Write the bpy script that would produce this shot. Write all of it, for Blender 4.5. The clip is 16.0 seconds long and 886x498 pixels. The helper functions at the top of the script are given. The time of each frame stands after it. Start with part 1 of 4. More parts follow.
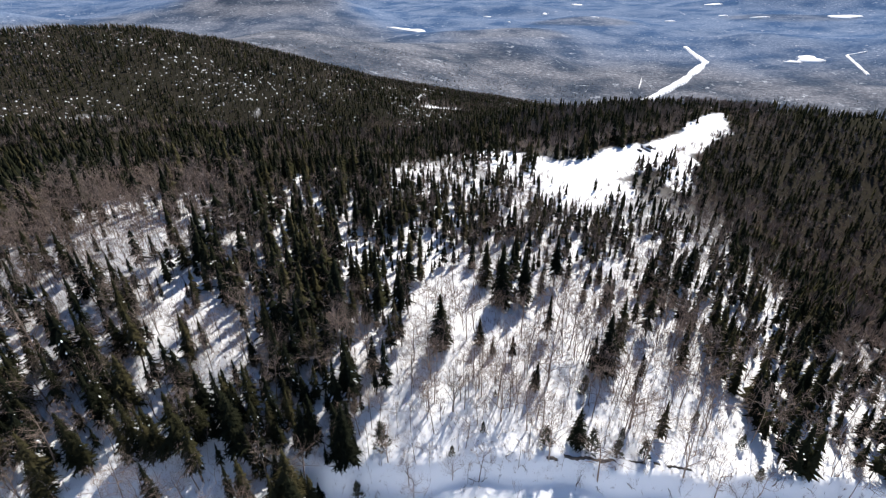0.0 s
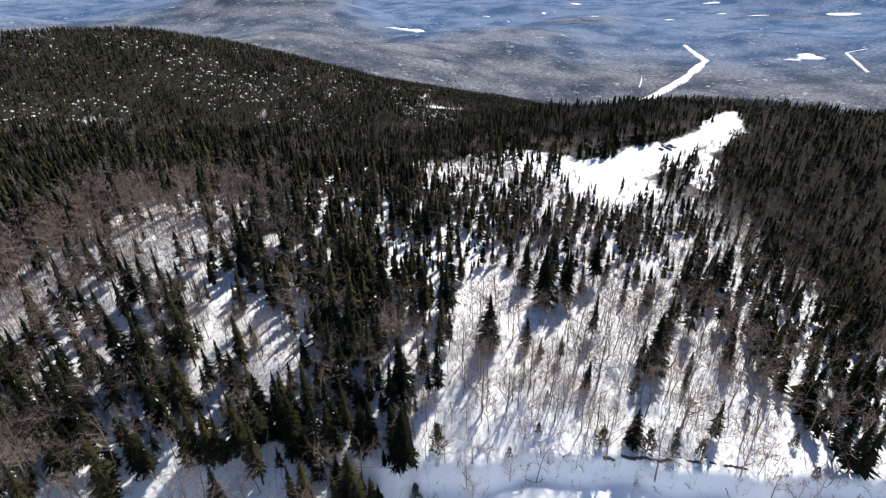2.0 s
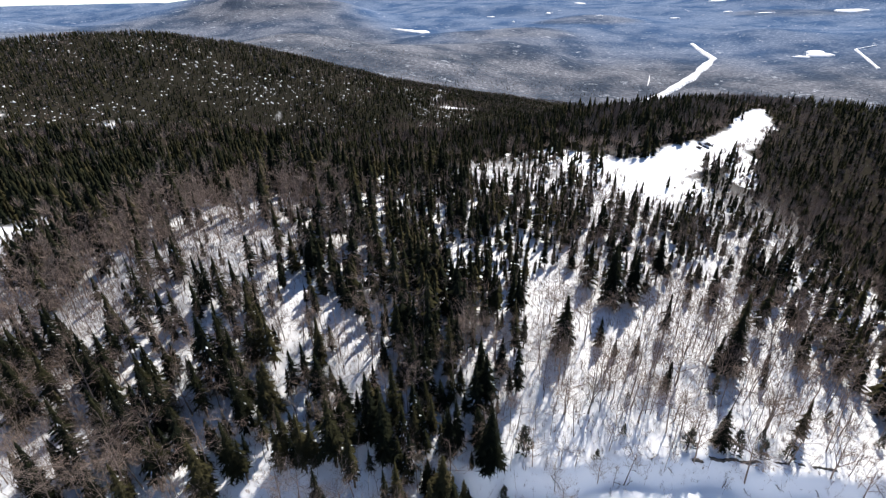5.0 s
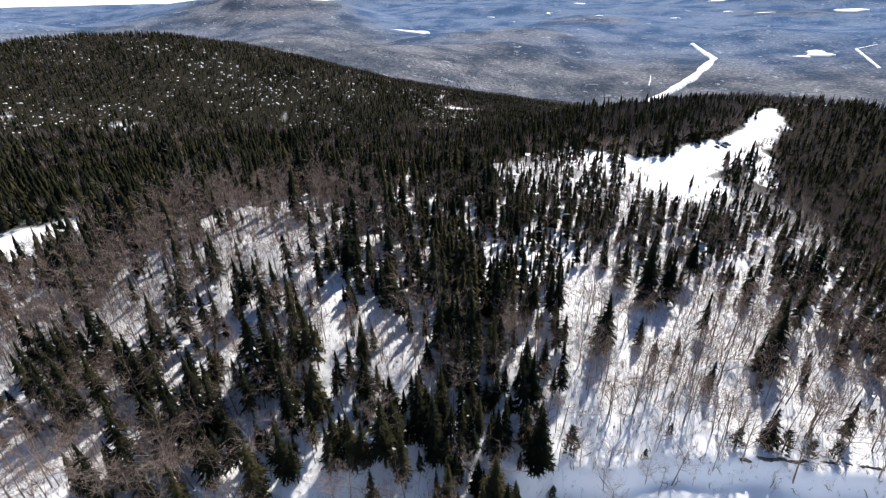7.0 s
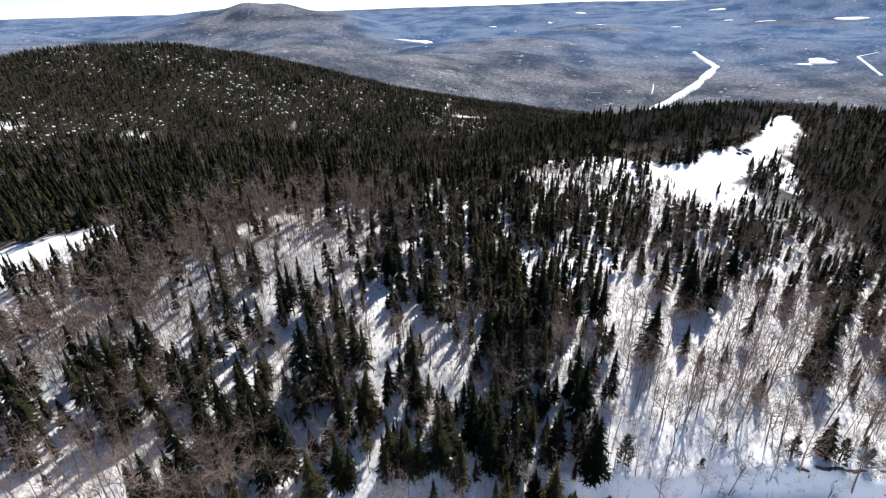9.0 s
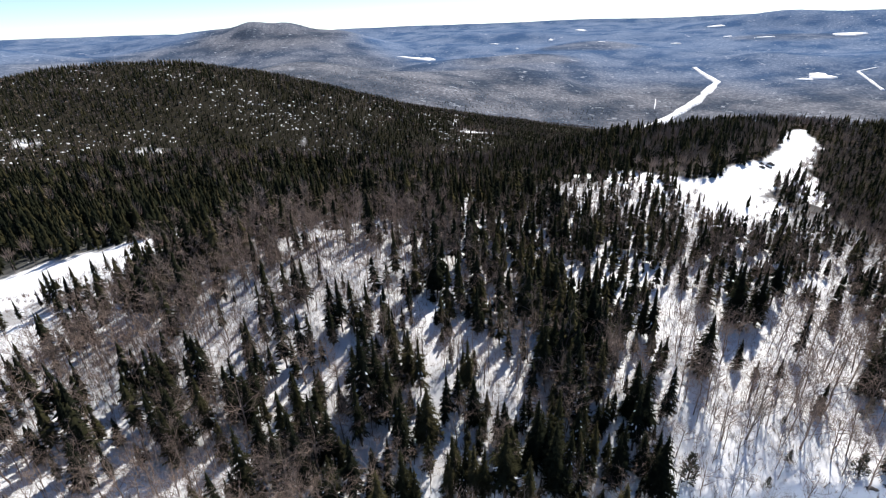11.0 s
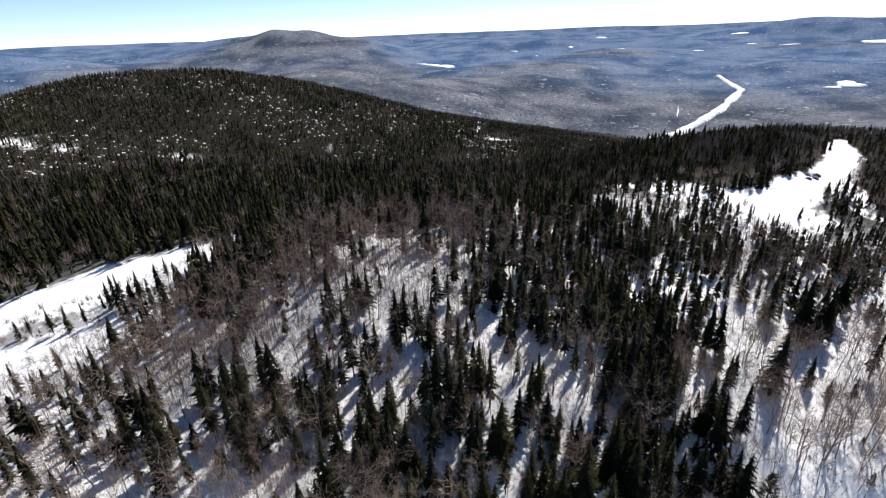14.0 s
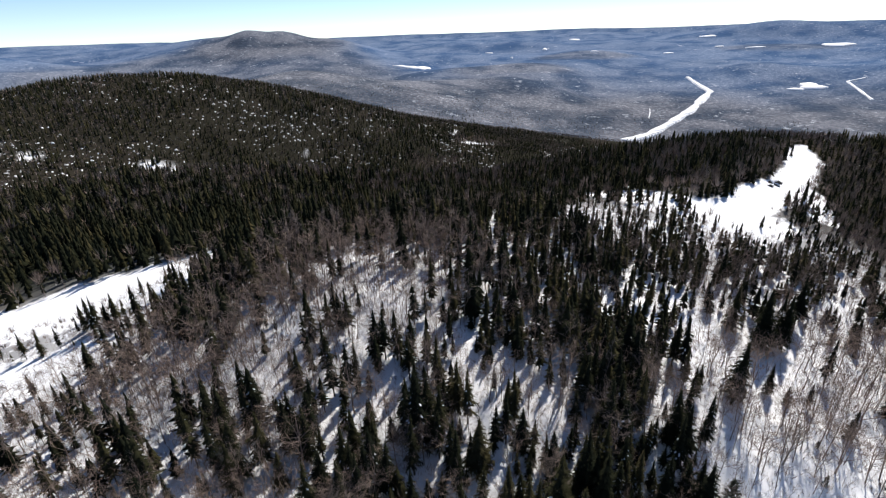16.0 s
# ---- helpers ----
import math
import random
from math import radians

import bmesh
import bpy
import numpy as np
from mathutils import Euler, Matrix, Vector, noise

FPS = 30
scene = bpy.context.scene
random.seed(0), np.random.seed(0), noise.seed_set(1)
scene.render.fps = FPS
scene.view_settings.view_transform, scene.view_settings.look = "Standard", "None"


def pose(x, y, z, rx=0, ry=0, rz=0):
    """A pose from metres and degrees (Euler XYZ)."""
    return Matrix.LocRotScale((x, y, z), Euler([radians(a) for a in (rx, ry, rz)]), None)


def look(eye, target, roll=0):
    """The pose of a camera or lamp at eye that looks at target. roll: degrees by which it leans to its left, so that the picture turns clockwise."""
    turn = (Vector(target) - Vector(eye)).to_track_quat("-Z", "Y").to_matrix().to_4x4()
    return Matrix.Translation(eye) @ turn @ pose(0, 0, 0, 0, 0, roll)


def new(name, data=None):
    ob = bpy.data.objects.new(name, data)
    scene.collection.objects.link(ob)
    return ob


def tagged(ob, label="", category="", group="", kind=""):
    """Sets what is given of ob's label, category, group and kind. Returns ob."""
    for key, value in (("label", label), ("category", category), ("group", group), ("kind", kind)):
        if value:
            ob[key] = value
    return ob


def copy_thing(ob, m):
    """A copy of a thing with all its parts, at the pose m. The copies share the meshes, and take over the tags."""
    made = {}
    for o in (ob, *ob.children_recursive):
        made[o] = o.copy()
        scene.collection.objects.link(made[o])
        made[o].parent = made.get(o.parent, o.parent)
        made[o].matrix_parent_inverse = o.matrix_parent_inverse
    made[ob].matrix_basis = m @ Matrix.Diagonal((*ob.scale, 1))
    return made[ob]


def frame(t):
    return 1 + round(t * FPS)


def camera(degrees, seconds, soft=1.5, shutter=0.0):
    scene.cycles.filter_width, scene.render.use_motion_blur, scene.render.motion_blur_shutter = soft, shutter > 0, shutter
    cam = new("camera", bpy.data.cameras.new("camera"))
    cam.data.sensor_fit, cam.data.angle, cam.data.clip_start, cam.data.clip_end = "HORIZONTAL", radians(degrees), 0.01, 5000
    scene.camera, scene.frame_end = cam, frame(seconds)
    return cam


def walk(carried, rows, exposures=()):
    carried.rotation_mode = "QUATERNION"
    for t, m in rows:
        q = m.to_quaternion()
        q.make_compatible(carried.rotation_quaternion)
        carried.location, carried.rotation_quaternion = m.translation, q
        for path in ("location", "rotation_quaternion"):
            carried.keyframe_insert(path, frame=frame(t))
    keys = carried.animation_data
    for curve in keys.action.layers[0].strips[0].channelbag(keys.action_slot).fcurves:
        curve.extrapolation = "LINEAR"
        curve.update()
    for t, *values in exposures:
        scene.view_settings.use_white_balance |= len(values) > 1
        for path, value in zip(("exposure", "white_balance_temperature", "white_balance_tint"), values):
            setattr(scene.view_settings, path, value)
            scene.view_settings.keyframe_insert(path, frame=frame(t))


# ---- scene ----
cam = camera(84.9, 16.0, soft=1.2)
METRES, EYE, TILT, LEAN, TURN = 60.0, 70.0, -27.9, 0.5, 0.0
ROWS = [
    (0.0, 0.0, 0.0, 0.0, 0.0, 0.0, -0.0),
    (0.5, -0.0331, 0.0018, 0.0004, -0.01, 0.0, 0.1),
    (1.0, -0.0694, 0.002, 0.0002, -0.08, 0.0, 0.19),
    (1.5, -0.1095, 0.0031, 0.0004, -0.12, 0.0, 0.28),
    (2.0, -0.1519, 0.0049, 0.0014, -0.13, 0.01, 0.37),
    (2.5, -0.1917, 0.0067, 0.0027, -0.08, 0.05, 0.48),
    (3.0, -0.2313, 0.0095, 0.0037, 0.0, 0.06, 0.53),
    (3.5, -0.2681, 0.012, 0.0041, 0.11, 0.07, 0.57),
    (4.0, -0.3019, 0.0133, 0.0041, 0.27, 0.09, 0.6),
    (6.5, -0.4582, 0.0176, 0.004, 0.37, 0.1, 0.97),
    (7.0, -0.49, 0.0195, 0.0033, 0.33, 0.15, 0.93),
    (7.5, -0.5227, 0.0214, 0.0026, 0.37, 0.17, 0.94),
    (8.0, -0.555, 0.0232, 0.0028, 0.46, 0.32, 1.0),
    (8.5, -0.5879, 0.0245, 0.0022, 0.49, 0.72, 1.05),
    (9.0, -0.6222, 0.026, 0.0022, 0.51, 1.11, 1.06),
    (11.5, -0.8052, 0.0348, 0.0063, 0.76, 3.12, 1.3),
    (12.0, -0.8426, 0.0351, 0.0057, 0.86, 3.24, 1.24),
    (12.5, -0.8765, 0.0353, 0.0058, 1.57, 3.28, 0.97),
    (13.0, -0.9008, 0.0366, 0.0061, 2.32, 3.37, 0.61),
    (13.5, -0.9139, 0.035, 0.0111, 2.55, 3.51, 0.46),
    (14.0, -0.9184, 0.0277, 0.0217, 2.51, 3.6, 0.39),
    (14.5, -0.918, 0.0175, 0.0342, 2.36, 3.65, 0.42),
    (15.0, -0.9153, 0.007, 0.0482, 1.71, 3.67, 0.69),
    (15.5, -0.9125, -0.0032, 0.0632, 0.9, 3.66, 1.06),
    (16.0, -0.9102, -0.013, 0.0783, 0.07, 3.65, 1.43),
]
walk(cam, [(t, pose(0, 0, EYE, TILT, LEAN, TURN) @ pose(METRES * x, METRES * y, METRES * z, 90 + pitch, roll, yaw)) for t, x, y, z, yaw, pitch, roll in ROWS],
     exposures=((0.0, 0.86), (9.0, 0.86), (12.0, 0.77), (16.0, 0.62)))

# ---- light ----
SUN_ELEVATION, SUN_AZIMUTH = 50.0, 31.0      # degrees; azimuth from +y towards +x

world = bpy.data.worlds.new("winter_sky")
scene.world = world
world.use_nodes = True
wn = world.node_tree
sky = wn.nodes.new("ShaderNodeTexSky")
sky.sky_type = "NISHITA"
sky.sun_disc = False
sky.sun_elevation = radians(SUN_ELEVATION)
sky.sun_rotation = radians(SUN_AZIMUTH)
sky.altitude = 4500.0
sky.air_density = 1.0
sky.dust_density = 0.0
sky.ozone_density = 2.0
wn.nodes["Background"].inputs["Strength"].default_value = 0.094
wn.links.new(sky.outputs["Color"], wn.nodes["Background"].inputs["Color"])

sun = new("sun", bpy.data.lights.new("sun", "SUN"))
sun.data.energy = 3.95
sun.data.angle = radians(0.55)
sun.data.color = (1.0, 0.935, 0.85)
sun_to = Vector((math.sin(radians(SUN_AZIMUTH)) * math.cos(radians(SUN_ELEVATION)),
                 math.cos(radians(SUN_AZIMUTH)) * math.cos(radians(SUN_ELEVATION)),
                 math.sin(radians(SUN_ELEVATION))))
sun.matrix_world = look(sun_to * 300, (0, 0, 0))


# ---- materials ----
def material(name):
    m = bpy.data.materials.new(name)
    m.use_nodes = True
    nt = m.node_tree
    return m, nt, nt.nodes["Principled BSDF"]


def node(nt, kind, **values):
    n = nt.nodes.new(kind)
    for key, value in values.items():
        n.inputs[key].default_value = value
    return n


def noise_node(nt, scale, detail=4.0, rough=0.6):
    co = nt.nodes.new("ShaderNodeTexCoord")
    n = node(nt, "ShaderNodeTexNoise", Scale=scale, Detail=detail, Roughness=rough)
    nt.links.new(co.outputs["Object"], n.inputs["Vector"])
    return n.outputs["Fac"]


def ramp(nt, fac, stops):
    r = nt.nodes.new("ShaderNodeValToRGB")
    while len(r.color_ramp.elements) < len(stops):
        r.color_ramp.elements.new(0.5)
    for e, (at, colour) in zip(r.color_ramp.elements, stops):
        e.position, e.color = at, (*colour, 1)
    nt.links.new(fac, r.inputs["Fac"])
    return r.outputs["Color"]


def mix(nt, fac, a, b):
    n = nt.nodes.new("ShaderNodeMix")
    n.data_type = "RGBA"
    for sock, v in ((n.inputs["Factor"], fac), (n.inputs["A"], a), (n.inputs["B"], b)):
        if isinstance(v, (int, float)):
            sock.default_value = v
        elif isinstance(v, tuple):
            sock.default_value = (*v, 1)
        else:
            nt.links.new(v, sock)
    return n.outputs["Result"]


def math_node(nt, op, a, b):
    n = nt.nodes.new("ShaderNodeMath")
    n.operation = op
    for sock, v in ((n.inputs[0], a), (n.inputs[1], b)):
        if isinstance(v, (int, float)):
            sock.default_value = v
        else:
            nt.links.new(v, sock)
    return n.outputs[0]


def attribute(nt, name):
    n = nt.nodes.new("ShaderNodeAttribute")
    n.attribute_name = name
    return n.outputs["Fac"]


def tone(nt):
    """A value from 0 to 1 that differs from tree to tree."""
    info = nt.nodes.new("ShaderNodeObjectInfo")
    s = math_node(nt, "ADD", info.outputs["Random"], attribute(nt, "tone"))
    return math_node(nt, "FRACT", s, 0.0)


def bump(nt, bsdf, height, strength, distance):
    b = node(nt, "ShaderNodeBump", Strength=strength, Distance=distance)
    nt.links.new(height, b.inputs["Height"])
    nt.links.new(b.outputs["Normal"], bsdf.inputs["Normal"])


SNOW_A, SNOW_B = (0.80, 0.82, 0.86), (0.88, 0.88, 0.89)


def snow_material(name):
    m, nt, b = material(name)
    c = mix(nt, noise_node(nt, 0.35, 5), SNOW_A, SNOW_B)
    nt.links.new(c, b.inputs["Base Color"])
    b.inputs["Roughness"].default_value = 0.75
    b.inputs["Specular IOR Level"].default_value = 0.25
    bump(nt, b, noise_node(nt, 1.4, 6), 0.5, 0.25)
    return m


def ground_material():
    """Snow, with brush and, farther off, the canopy and shade of the woods painted in where the wood is thick."""
    m, nt, b = material("snowy_ground")
    snow = mix(nt, noise_node(nt, 0.35, 5), SNOW_A, SNOW_B)
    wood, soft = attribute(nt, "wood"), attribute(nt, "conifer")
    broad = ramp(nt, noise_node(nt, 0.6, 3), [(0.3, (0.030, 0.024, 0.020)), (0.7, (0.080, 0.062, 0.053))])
    # near-black: the shade among the conifers is put into this colour
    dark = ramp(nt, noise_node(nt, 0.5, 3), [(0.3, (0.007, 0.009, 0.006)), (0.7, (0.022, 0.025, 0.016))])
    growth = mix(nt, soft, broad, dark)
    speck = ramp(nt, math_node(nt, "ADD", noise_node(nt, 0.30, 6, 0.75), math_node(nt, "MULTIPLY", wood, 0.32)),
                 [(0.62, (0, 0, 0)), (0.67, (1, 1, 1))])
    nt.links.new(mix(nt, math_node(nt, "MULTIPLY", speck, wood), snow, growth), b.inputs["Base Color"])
    b.inputs["Roughness"].default_value = 0.95
    b.inputs["Specular IOR Level"].default_value = 0.0
    bump(nt, b, noise_node(nt, 0.7, 4), 0.2, 0.2)
    return m


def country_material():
    """Far country: woods in patches, with snow on the open ground between them; haze is put into the colours, blue-grey
    in the valley and bluer in the far hills.
    """
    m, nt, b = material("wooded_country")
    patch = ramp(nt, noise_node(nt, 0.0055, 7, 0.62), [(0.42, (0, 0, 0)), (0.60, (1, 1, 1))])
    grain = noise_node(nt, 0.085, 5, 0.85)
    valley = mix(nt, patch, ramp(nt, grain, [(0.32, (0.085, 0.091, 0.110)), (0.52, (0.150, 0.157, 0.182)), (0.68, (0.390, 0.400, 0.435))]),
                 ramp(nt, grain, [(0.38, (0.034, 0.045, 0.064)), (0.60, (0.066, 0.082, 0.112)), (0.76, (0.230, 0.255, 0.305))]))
    # the same woods with the blue of distant haze painted in
    haze = mix(nt, patch, ramp(nt, grain, [(0.28, (0.082, 0.122, 0.205)), (0.52, (0.138, 0.188, 0.285)), (0.68, (0.310, 0.375, 0.480))]),
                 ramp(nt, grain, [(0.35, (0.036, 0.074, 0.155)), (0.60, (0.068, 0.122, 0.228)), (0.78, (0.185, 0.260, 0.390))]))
    woods = mix(nt, attribute(nt, "haze"), valley, haze)
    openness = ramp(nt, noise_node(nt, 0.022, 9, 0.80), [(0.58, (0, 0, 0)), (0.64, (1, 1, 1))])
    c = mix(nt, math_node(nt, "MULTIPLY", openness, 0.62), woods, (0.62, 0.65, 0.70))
    nt.links.new(c, b.inputs["Base Color"])
    b.inputs["Roughness"].default_value = 0.9
    b.inputs["Specular IOR Level"].default_value = 0.0
    bump(nt, b, noise_node(nt, 0.02, 4, 0.6), 0.3, 8.0)
    return m


def needle_material(name, stops):
    """Needles: dark olive, with some light coming through the sprays."""
    m, nt, b = material(name)
    k = tone(nt)
    base = ramp(nt, k, stops)
    n = noise_node(nt, 1.8, 4)
    c = mix(nt, n, (0.0120, 0.0130, 0.0092), base)
    nt.links.new(c, b.inputs["Base Color"])
    b.inputs["Roughness"].default_value = 0.7
    b.inputs["Specular IOR Level"].default_value = 0.0
    thin = nt.nodes.new("ShaderNodeBsdfTranslucent")
    nt.links.new(mix(nt, n, (0.020, 0.020, 0.010), base), thin.inputs["Color"])
    both = node(nt, "ShaderNodeMixShader", Fac=0.18)
    nt.links.new(b.outputs["BSDF"], both.inputs[1])
    nt.links.new(thin.outputs["BSDF"], both.inputs[2])
    nt.links.new(both.outputs["Shader"], nt.nodes["Material Output"].inputs["Surface"])
    return m


def bark_material(name, dark, light):
    m, nt, b = material(name)
    k = tone(nt)
    a = mix(nt, k, dark, light)
    c = mix(nt, noise_node(nt, 3.0, 5), a, tuple(0.65 * v for v in dark))
    nt.links.new(c, b.inputs["Base Color"])
    b.inputs["Roughness"].default_value = 0.85
    b.inputs["Specular IOR Level"].default_value = 0.0
    bump(nt, b, noise_node(nt, 12.0, 4), 0.4, 0.03)
    return m


def rock_material():
    m, nt, b = material("grey_rock")
    c = ramp(nt, noise_node(nt, 1.3, 6, 0.7), [(0.3, (0.030, 0.026, 0.024)), (0.6, (0.085, 0.076, 0.068)), (0.78, (0.18, 0.165, 0.15))])
    nt.links.new(c, b.inputs["Base Color"])
    b.inputs["Roughness"].default_value = 0.9
    bump(nt, b, noise_node(nt, 3.0, 6), 0.6, 0.15)
    return m


SNOW = snow_material("snow")
GROUND = ground_material()
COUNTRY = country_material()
NEEDLES = needle_material("conifer_needles", [(0.0, (0.0115, 0.0155, 0.0105)), (0.42, (0.0250, 0.0290, 0.0165)), (0.76, (0.0540, 0.0520, 0.0255)), (1.0, (0.105, 0.092, 0.045))])
YOUNG_NEEDLES = needle_material("young_pine_needles", [(0.0, (0.105, 0.115, 0.085)), (1.0, (0.180, 0.185, 0.140))])
CONIFER_BARK = bark_material("conifer_bark", (0.075, 0.060, 0.050), (0.15, 0.13, 0.115))
TWIGS = bark_material("hardwood_bark", (0.235, 0.178, 0.148), (0.440, 0.352, 0.300))
BIRCH = bark_material("birch_bark", (0.14, 0.11, 0.092), (0.29, 0.245, 0.21))
DEAD = bark_material("weathered_wood", (0.22, 0.19, 0.165), (0.40, 0.36, 0.32))
ROCK = rock_material()


# ---- the lie of the land ----
def fade(a, b, x):
    k = np.clip((x - a) / (b - a), 0, 1)
    return k * k * (3 - 2 * k)


def lattice(ix, iy, seed):
    h = (ix * 374761393 + iy * 668265263 + seed * 974634777) & 0xFFFFFFFF
    h = ((h ^ (h >> 13)) * 1274126177) & 0xFFFFFFFF
    return ((h ^ (h >> 16)) & 0xFFFF) / 65535.0


def value_noise(x, y, size, seed):
    """Smooth noise from 0 to 1 whose lumps are about size metres wide."""
    x, y = np.asarray(x, float) / size, np.asarray(y, float) / size
    ix, iy = np.floor(x).astype(np.int64), np.floor(y).astype(np.int64)
    u, v = x - ix, y - iy
    u, v = u * u * (3 - 2 * u), v * v * (3 - 2 * v)
    a = lattice(ix, iy, seed) * (1 - u) + lattice(ix + 1, iy, seed) * u
    b = lattice(ix, iy + 1, seed) * (1 - u) + lattice(ix + 1, iy + 1, seed) * u
    return a * (1 - v) + b * v


def fractal(x, y, size, seed, octaves=4):
    total, weight = 0.0, 0.0
    for k in range(octaves):
        total = total + value_noise(x, y, size / 2 ** k, seed + k) * 0.55 ** k
        weight += 0.55 ** k
    return total / weight


MIDDLE = (-25.0, 0.0)                      # middle of the camera's path; far hills are fitted to the view from here
RINGS = (45, 68, 100, 150, 220, 320, 460, 640, 880)
BEARINGS = (-62, -48, -35, -22, -10, 2, 14, 26, 38, 50)
# swells and hollows of the mountain, ring by ring, in metres
SWELLS = (
    7.6, -2.5, -3.9, 1.5, 2.4, -5.7, -2.4, 2.8, -4.0, -1.4,
    3.7, -3.2, 4.6, -3.4, 2.7, 3.2, -1.0, -1.2, 4.9, -3.3,
    7.7, -8.8, 8.4, 4.1, 0.2, 1.2, -0.3, 1.6, 2.8, -5.6,
    -2.2, 6.3, 9.1, -1.3, 11.7, 11.9, 0.2, -1.9, 1.4, 7.4,
    5.8, -6.6, -3.6, -2.3, -6.4, -13.4, -4.5, 23.7, 12.6, -30.3,
    -14.9, 21.3, 27.5, 12.5, 22.5, 10.3, -7.8, 21.2, 24.0, -63.7,
    18.0, -13.3, -41.8, -49.0, -42.8, -8.4, -15.4, 4.7, 48.9, 12.5,
    -9.5, -14.6, 48.4, 42.2, -13.4, 18.2, 14.9, -13.0, -17.3, -33.1,
    -1.5, -1.5, 7.8, -4.4, -23.4, -23.0, -26.7, -44.9, -53.3, -56.0,
)
# far hills: bearing, distance, half width across and along, height
HILLS = (
    (-20.2, 3600, 78, 240, 50), (-17.7, 3600, 78, 240, 38), (-15.8, 3600, 78, 240, 38), (-17.8, 3600, 280, 480, 92), (-24.5, 3650, 330, 400, 44), (-11.5, 3300, 200, 300, 34), (-11.0, 3200, 230, 400, 34), (-25.0, 3800, 380, 450, 56),
    (-34.0, 4500, 300, 300, 22), (-40.5, 4500, 330, 300, 22), (-30.0, 4600, 260, 250, 14), (-47.0, 3300, 420, 400, 80),
    (-13.0, 1550, 420, 430, 105), (-30.0, 1750, 500, 380, 70), (7.0, 2450, 300, 260, 40), (15.0, 3000, 330, 240, 40),
    (1.0, 2050, 260, 200, 30), (33.0, 3500, 420, 260, 26), (25.0, 4000, 500, 260, 22), (39.0, 3900, 400, 260, 8),
    (-1.0, 2480, 150, 110, 26), (12.0, 4200, 600, 300, 24),
)


def rolling_hills():
    """Smaller hills all over the far country, clear of the roads and lakes."""
    g = random.Random(19)
    out = []
    for _ in range(90):
        a, r = g.uniform(-52, 52), g.uniform(1500, 4300)
        if (14 < a < 31 and r < 2700) or (32 < a < 42 and 1900 < r < 3400) or (-10 < a < 2 and 2500 < r < 3100) or (-24 < a < -11 and r > 3000):
            continue
        out.append((a, r, r * g.uniform(0.05, 0.10), r * g.uniform(0.035, 0.07), r * g.uniform(0.004, 0.011)))
    return out


ROLLING = rolling_hills()


def terrain(x, y):
    """Height of the ground."""
    x, y = np.asarray(x, float), np.asarray(y, float)
    near = np.full(x.shape, 3.0)
    k = 0
    for r in RINGS:
        for a in BEARINGS:
            cx, cy = MIDDLE[0] + r * math.sin(math.radians(a)), MIDDLE[1] + r * math.cos(math.radians(a))
            near = near + SWELLS[k] * np.exp(-((x - cx) ** 2 + (y - cy) ** 2) / (0.18 * r * r))
            k += 1
    dist = np.hypot(x - MIDDLE[0], y - MIDDLE[1])
    d = np.clip(dist, 1, 4795)
    true = np.where(d > 1500, 1500 - 5500 * np.log(1 - np.clip(d - 1500, 0, 3296) / 3300), 1500)
    valley = 70 - 300 * np.minimum(d, 4790) / true * np.where(d > 1500, 1, 1500 / np.maximum(d, 1200))
    for a, r, across, along, h in (*HILLS, *ROLLING):
        s, c = math.sin(math.radians(a)), math.cos(math.radians(a))
        u = (x - MIDDLE[0]) * c - (y - MIDDLE[1]) * s
        v = (x - MIDDLE[0]) * s + (y - MIDDLE[1]) * c - r
        q = (u / across) ** 2 + (v / along) ** 2
        valley = valley + h * np.exp(-0.5 * q - 0.04 * q * q)
    valley = valley + (fractal(x, y, 640, 11, 3) - 0.5) * 22 * fade(1100, 2200, dist) + 17 * fade(4100, 4800, dist)
    for cx, cy, wide, h in ((310, 300, 55, 22), (88, 246, 34, -7), (82, 315, 32, -8), (-193, 344, 45, 8), (-28, 717, 60, -12), (-210, 554, 60, -9)):
        near = near + h * np.exp(-((x - cx) ** 2 + (y - cy) ** 2) / (2 * wide * wide))
    w = fade(700, 1350, dist)
    z = near * (1 - w) + valley * w
    z = z + (fractal(x, y, 60, 5, 4) - 0.5) * 7 * fade(260, 600, dist) * (1 - w)
    # the cut bank above the packed road
    run = fade(-40, -14, x) * (1 - fade(110, 150, x))
    edge = 53.2 + 0.7 * np.sin(x * 0.13) + 0.5 * np.sin(x * 0.41)
    z = z - 3.4 * (1 - fade(edge - 2.6, edge, y)) * run * fade(10, 40, y)
    rut = np.exp(-((y - 49.6 - 0.3 * np.sin(x * 0.1)) / 0.35) ** 2) + np.exp(-((y - 47.6 - 0.3 * np.sin(x * 0.1)) / 0.35) ** 2)
    z = z - 0.14 * rut * run
    # drifts and trodden lumps
    z = z + ((fractal(x, y, 5.0, 21, 3) - 0.5) * 0.9 + (fractal(x, y, 1.7, 31, 2) - 0.5) * 0.35) * (1 - fade(180, 400, dist))
    return z


def strip(x, y, x0, y0, x1, y1, w0, w1):
    """How deep inside a tapering strip of ground a place lies: 1 on its middle line, 0 at its edge, less outside."""
    dx, dy = x1 - x0, y1 - y0
    k = np.clip(((x - x0) * dx + (y - y0) * dy) / (dx * dx + dy * dy), 0, 1)
    return 1 - np.hypot(x - x0 - k * dx, y - y0 - k * dy) / (w0 + (w1 - w0) * k)


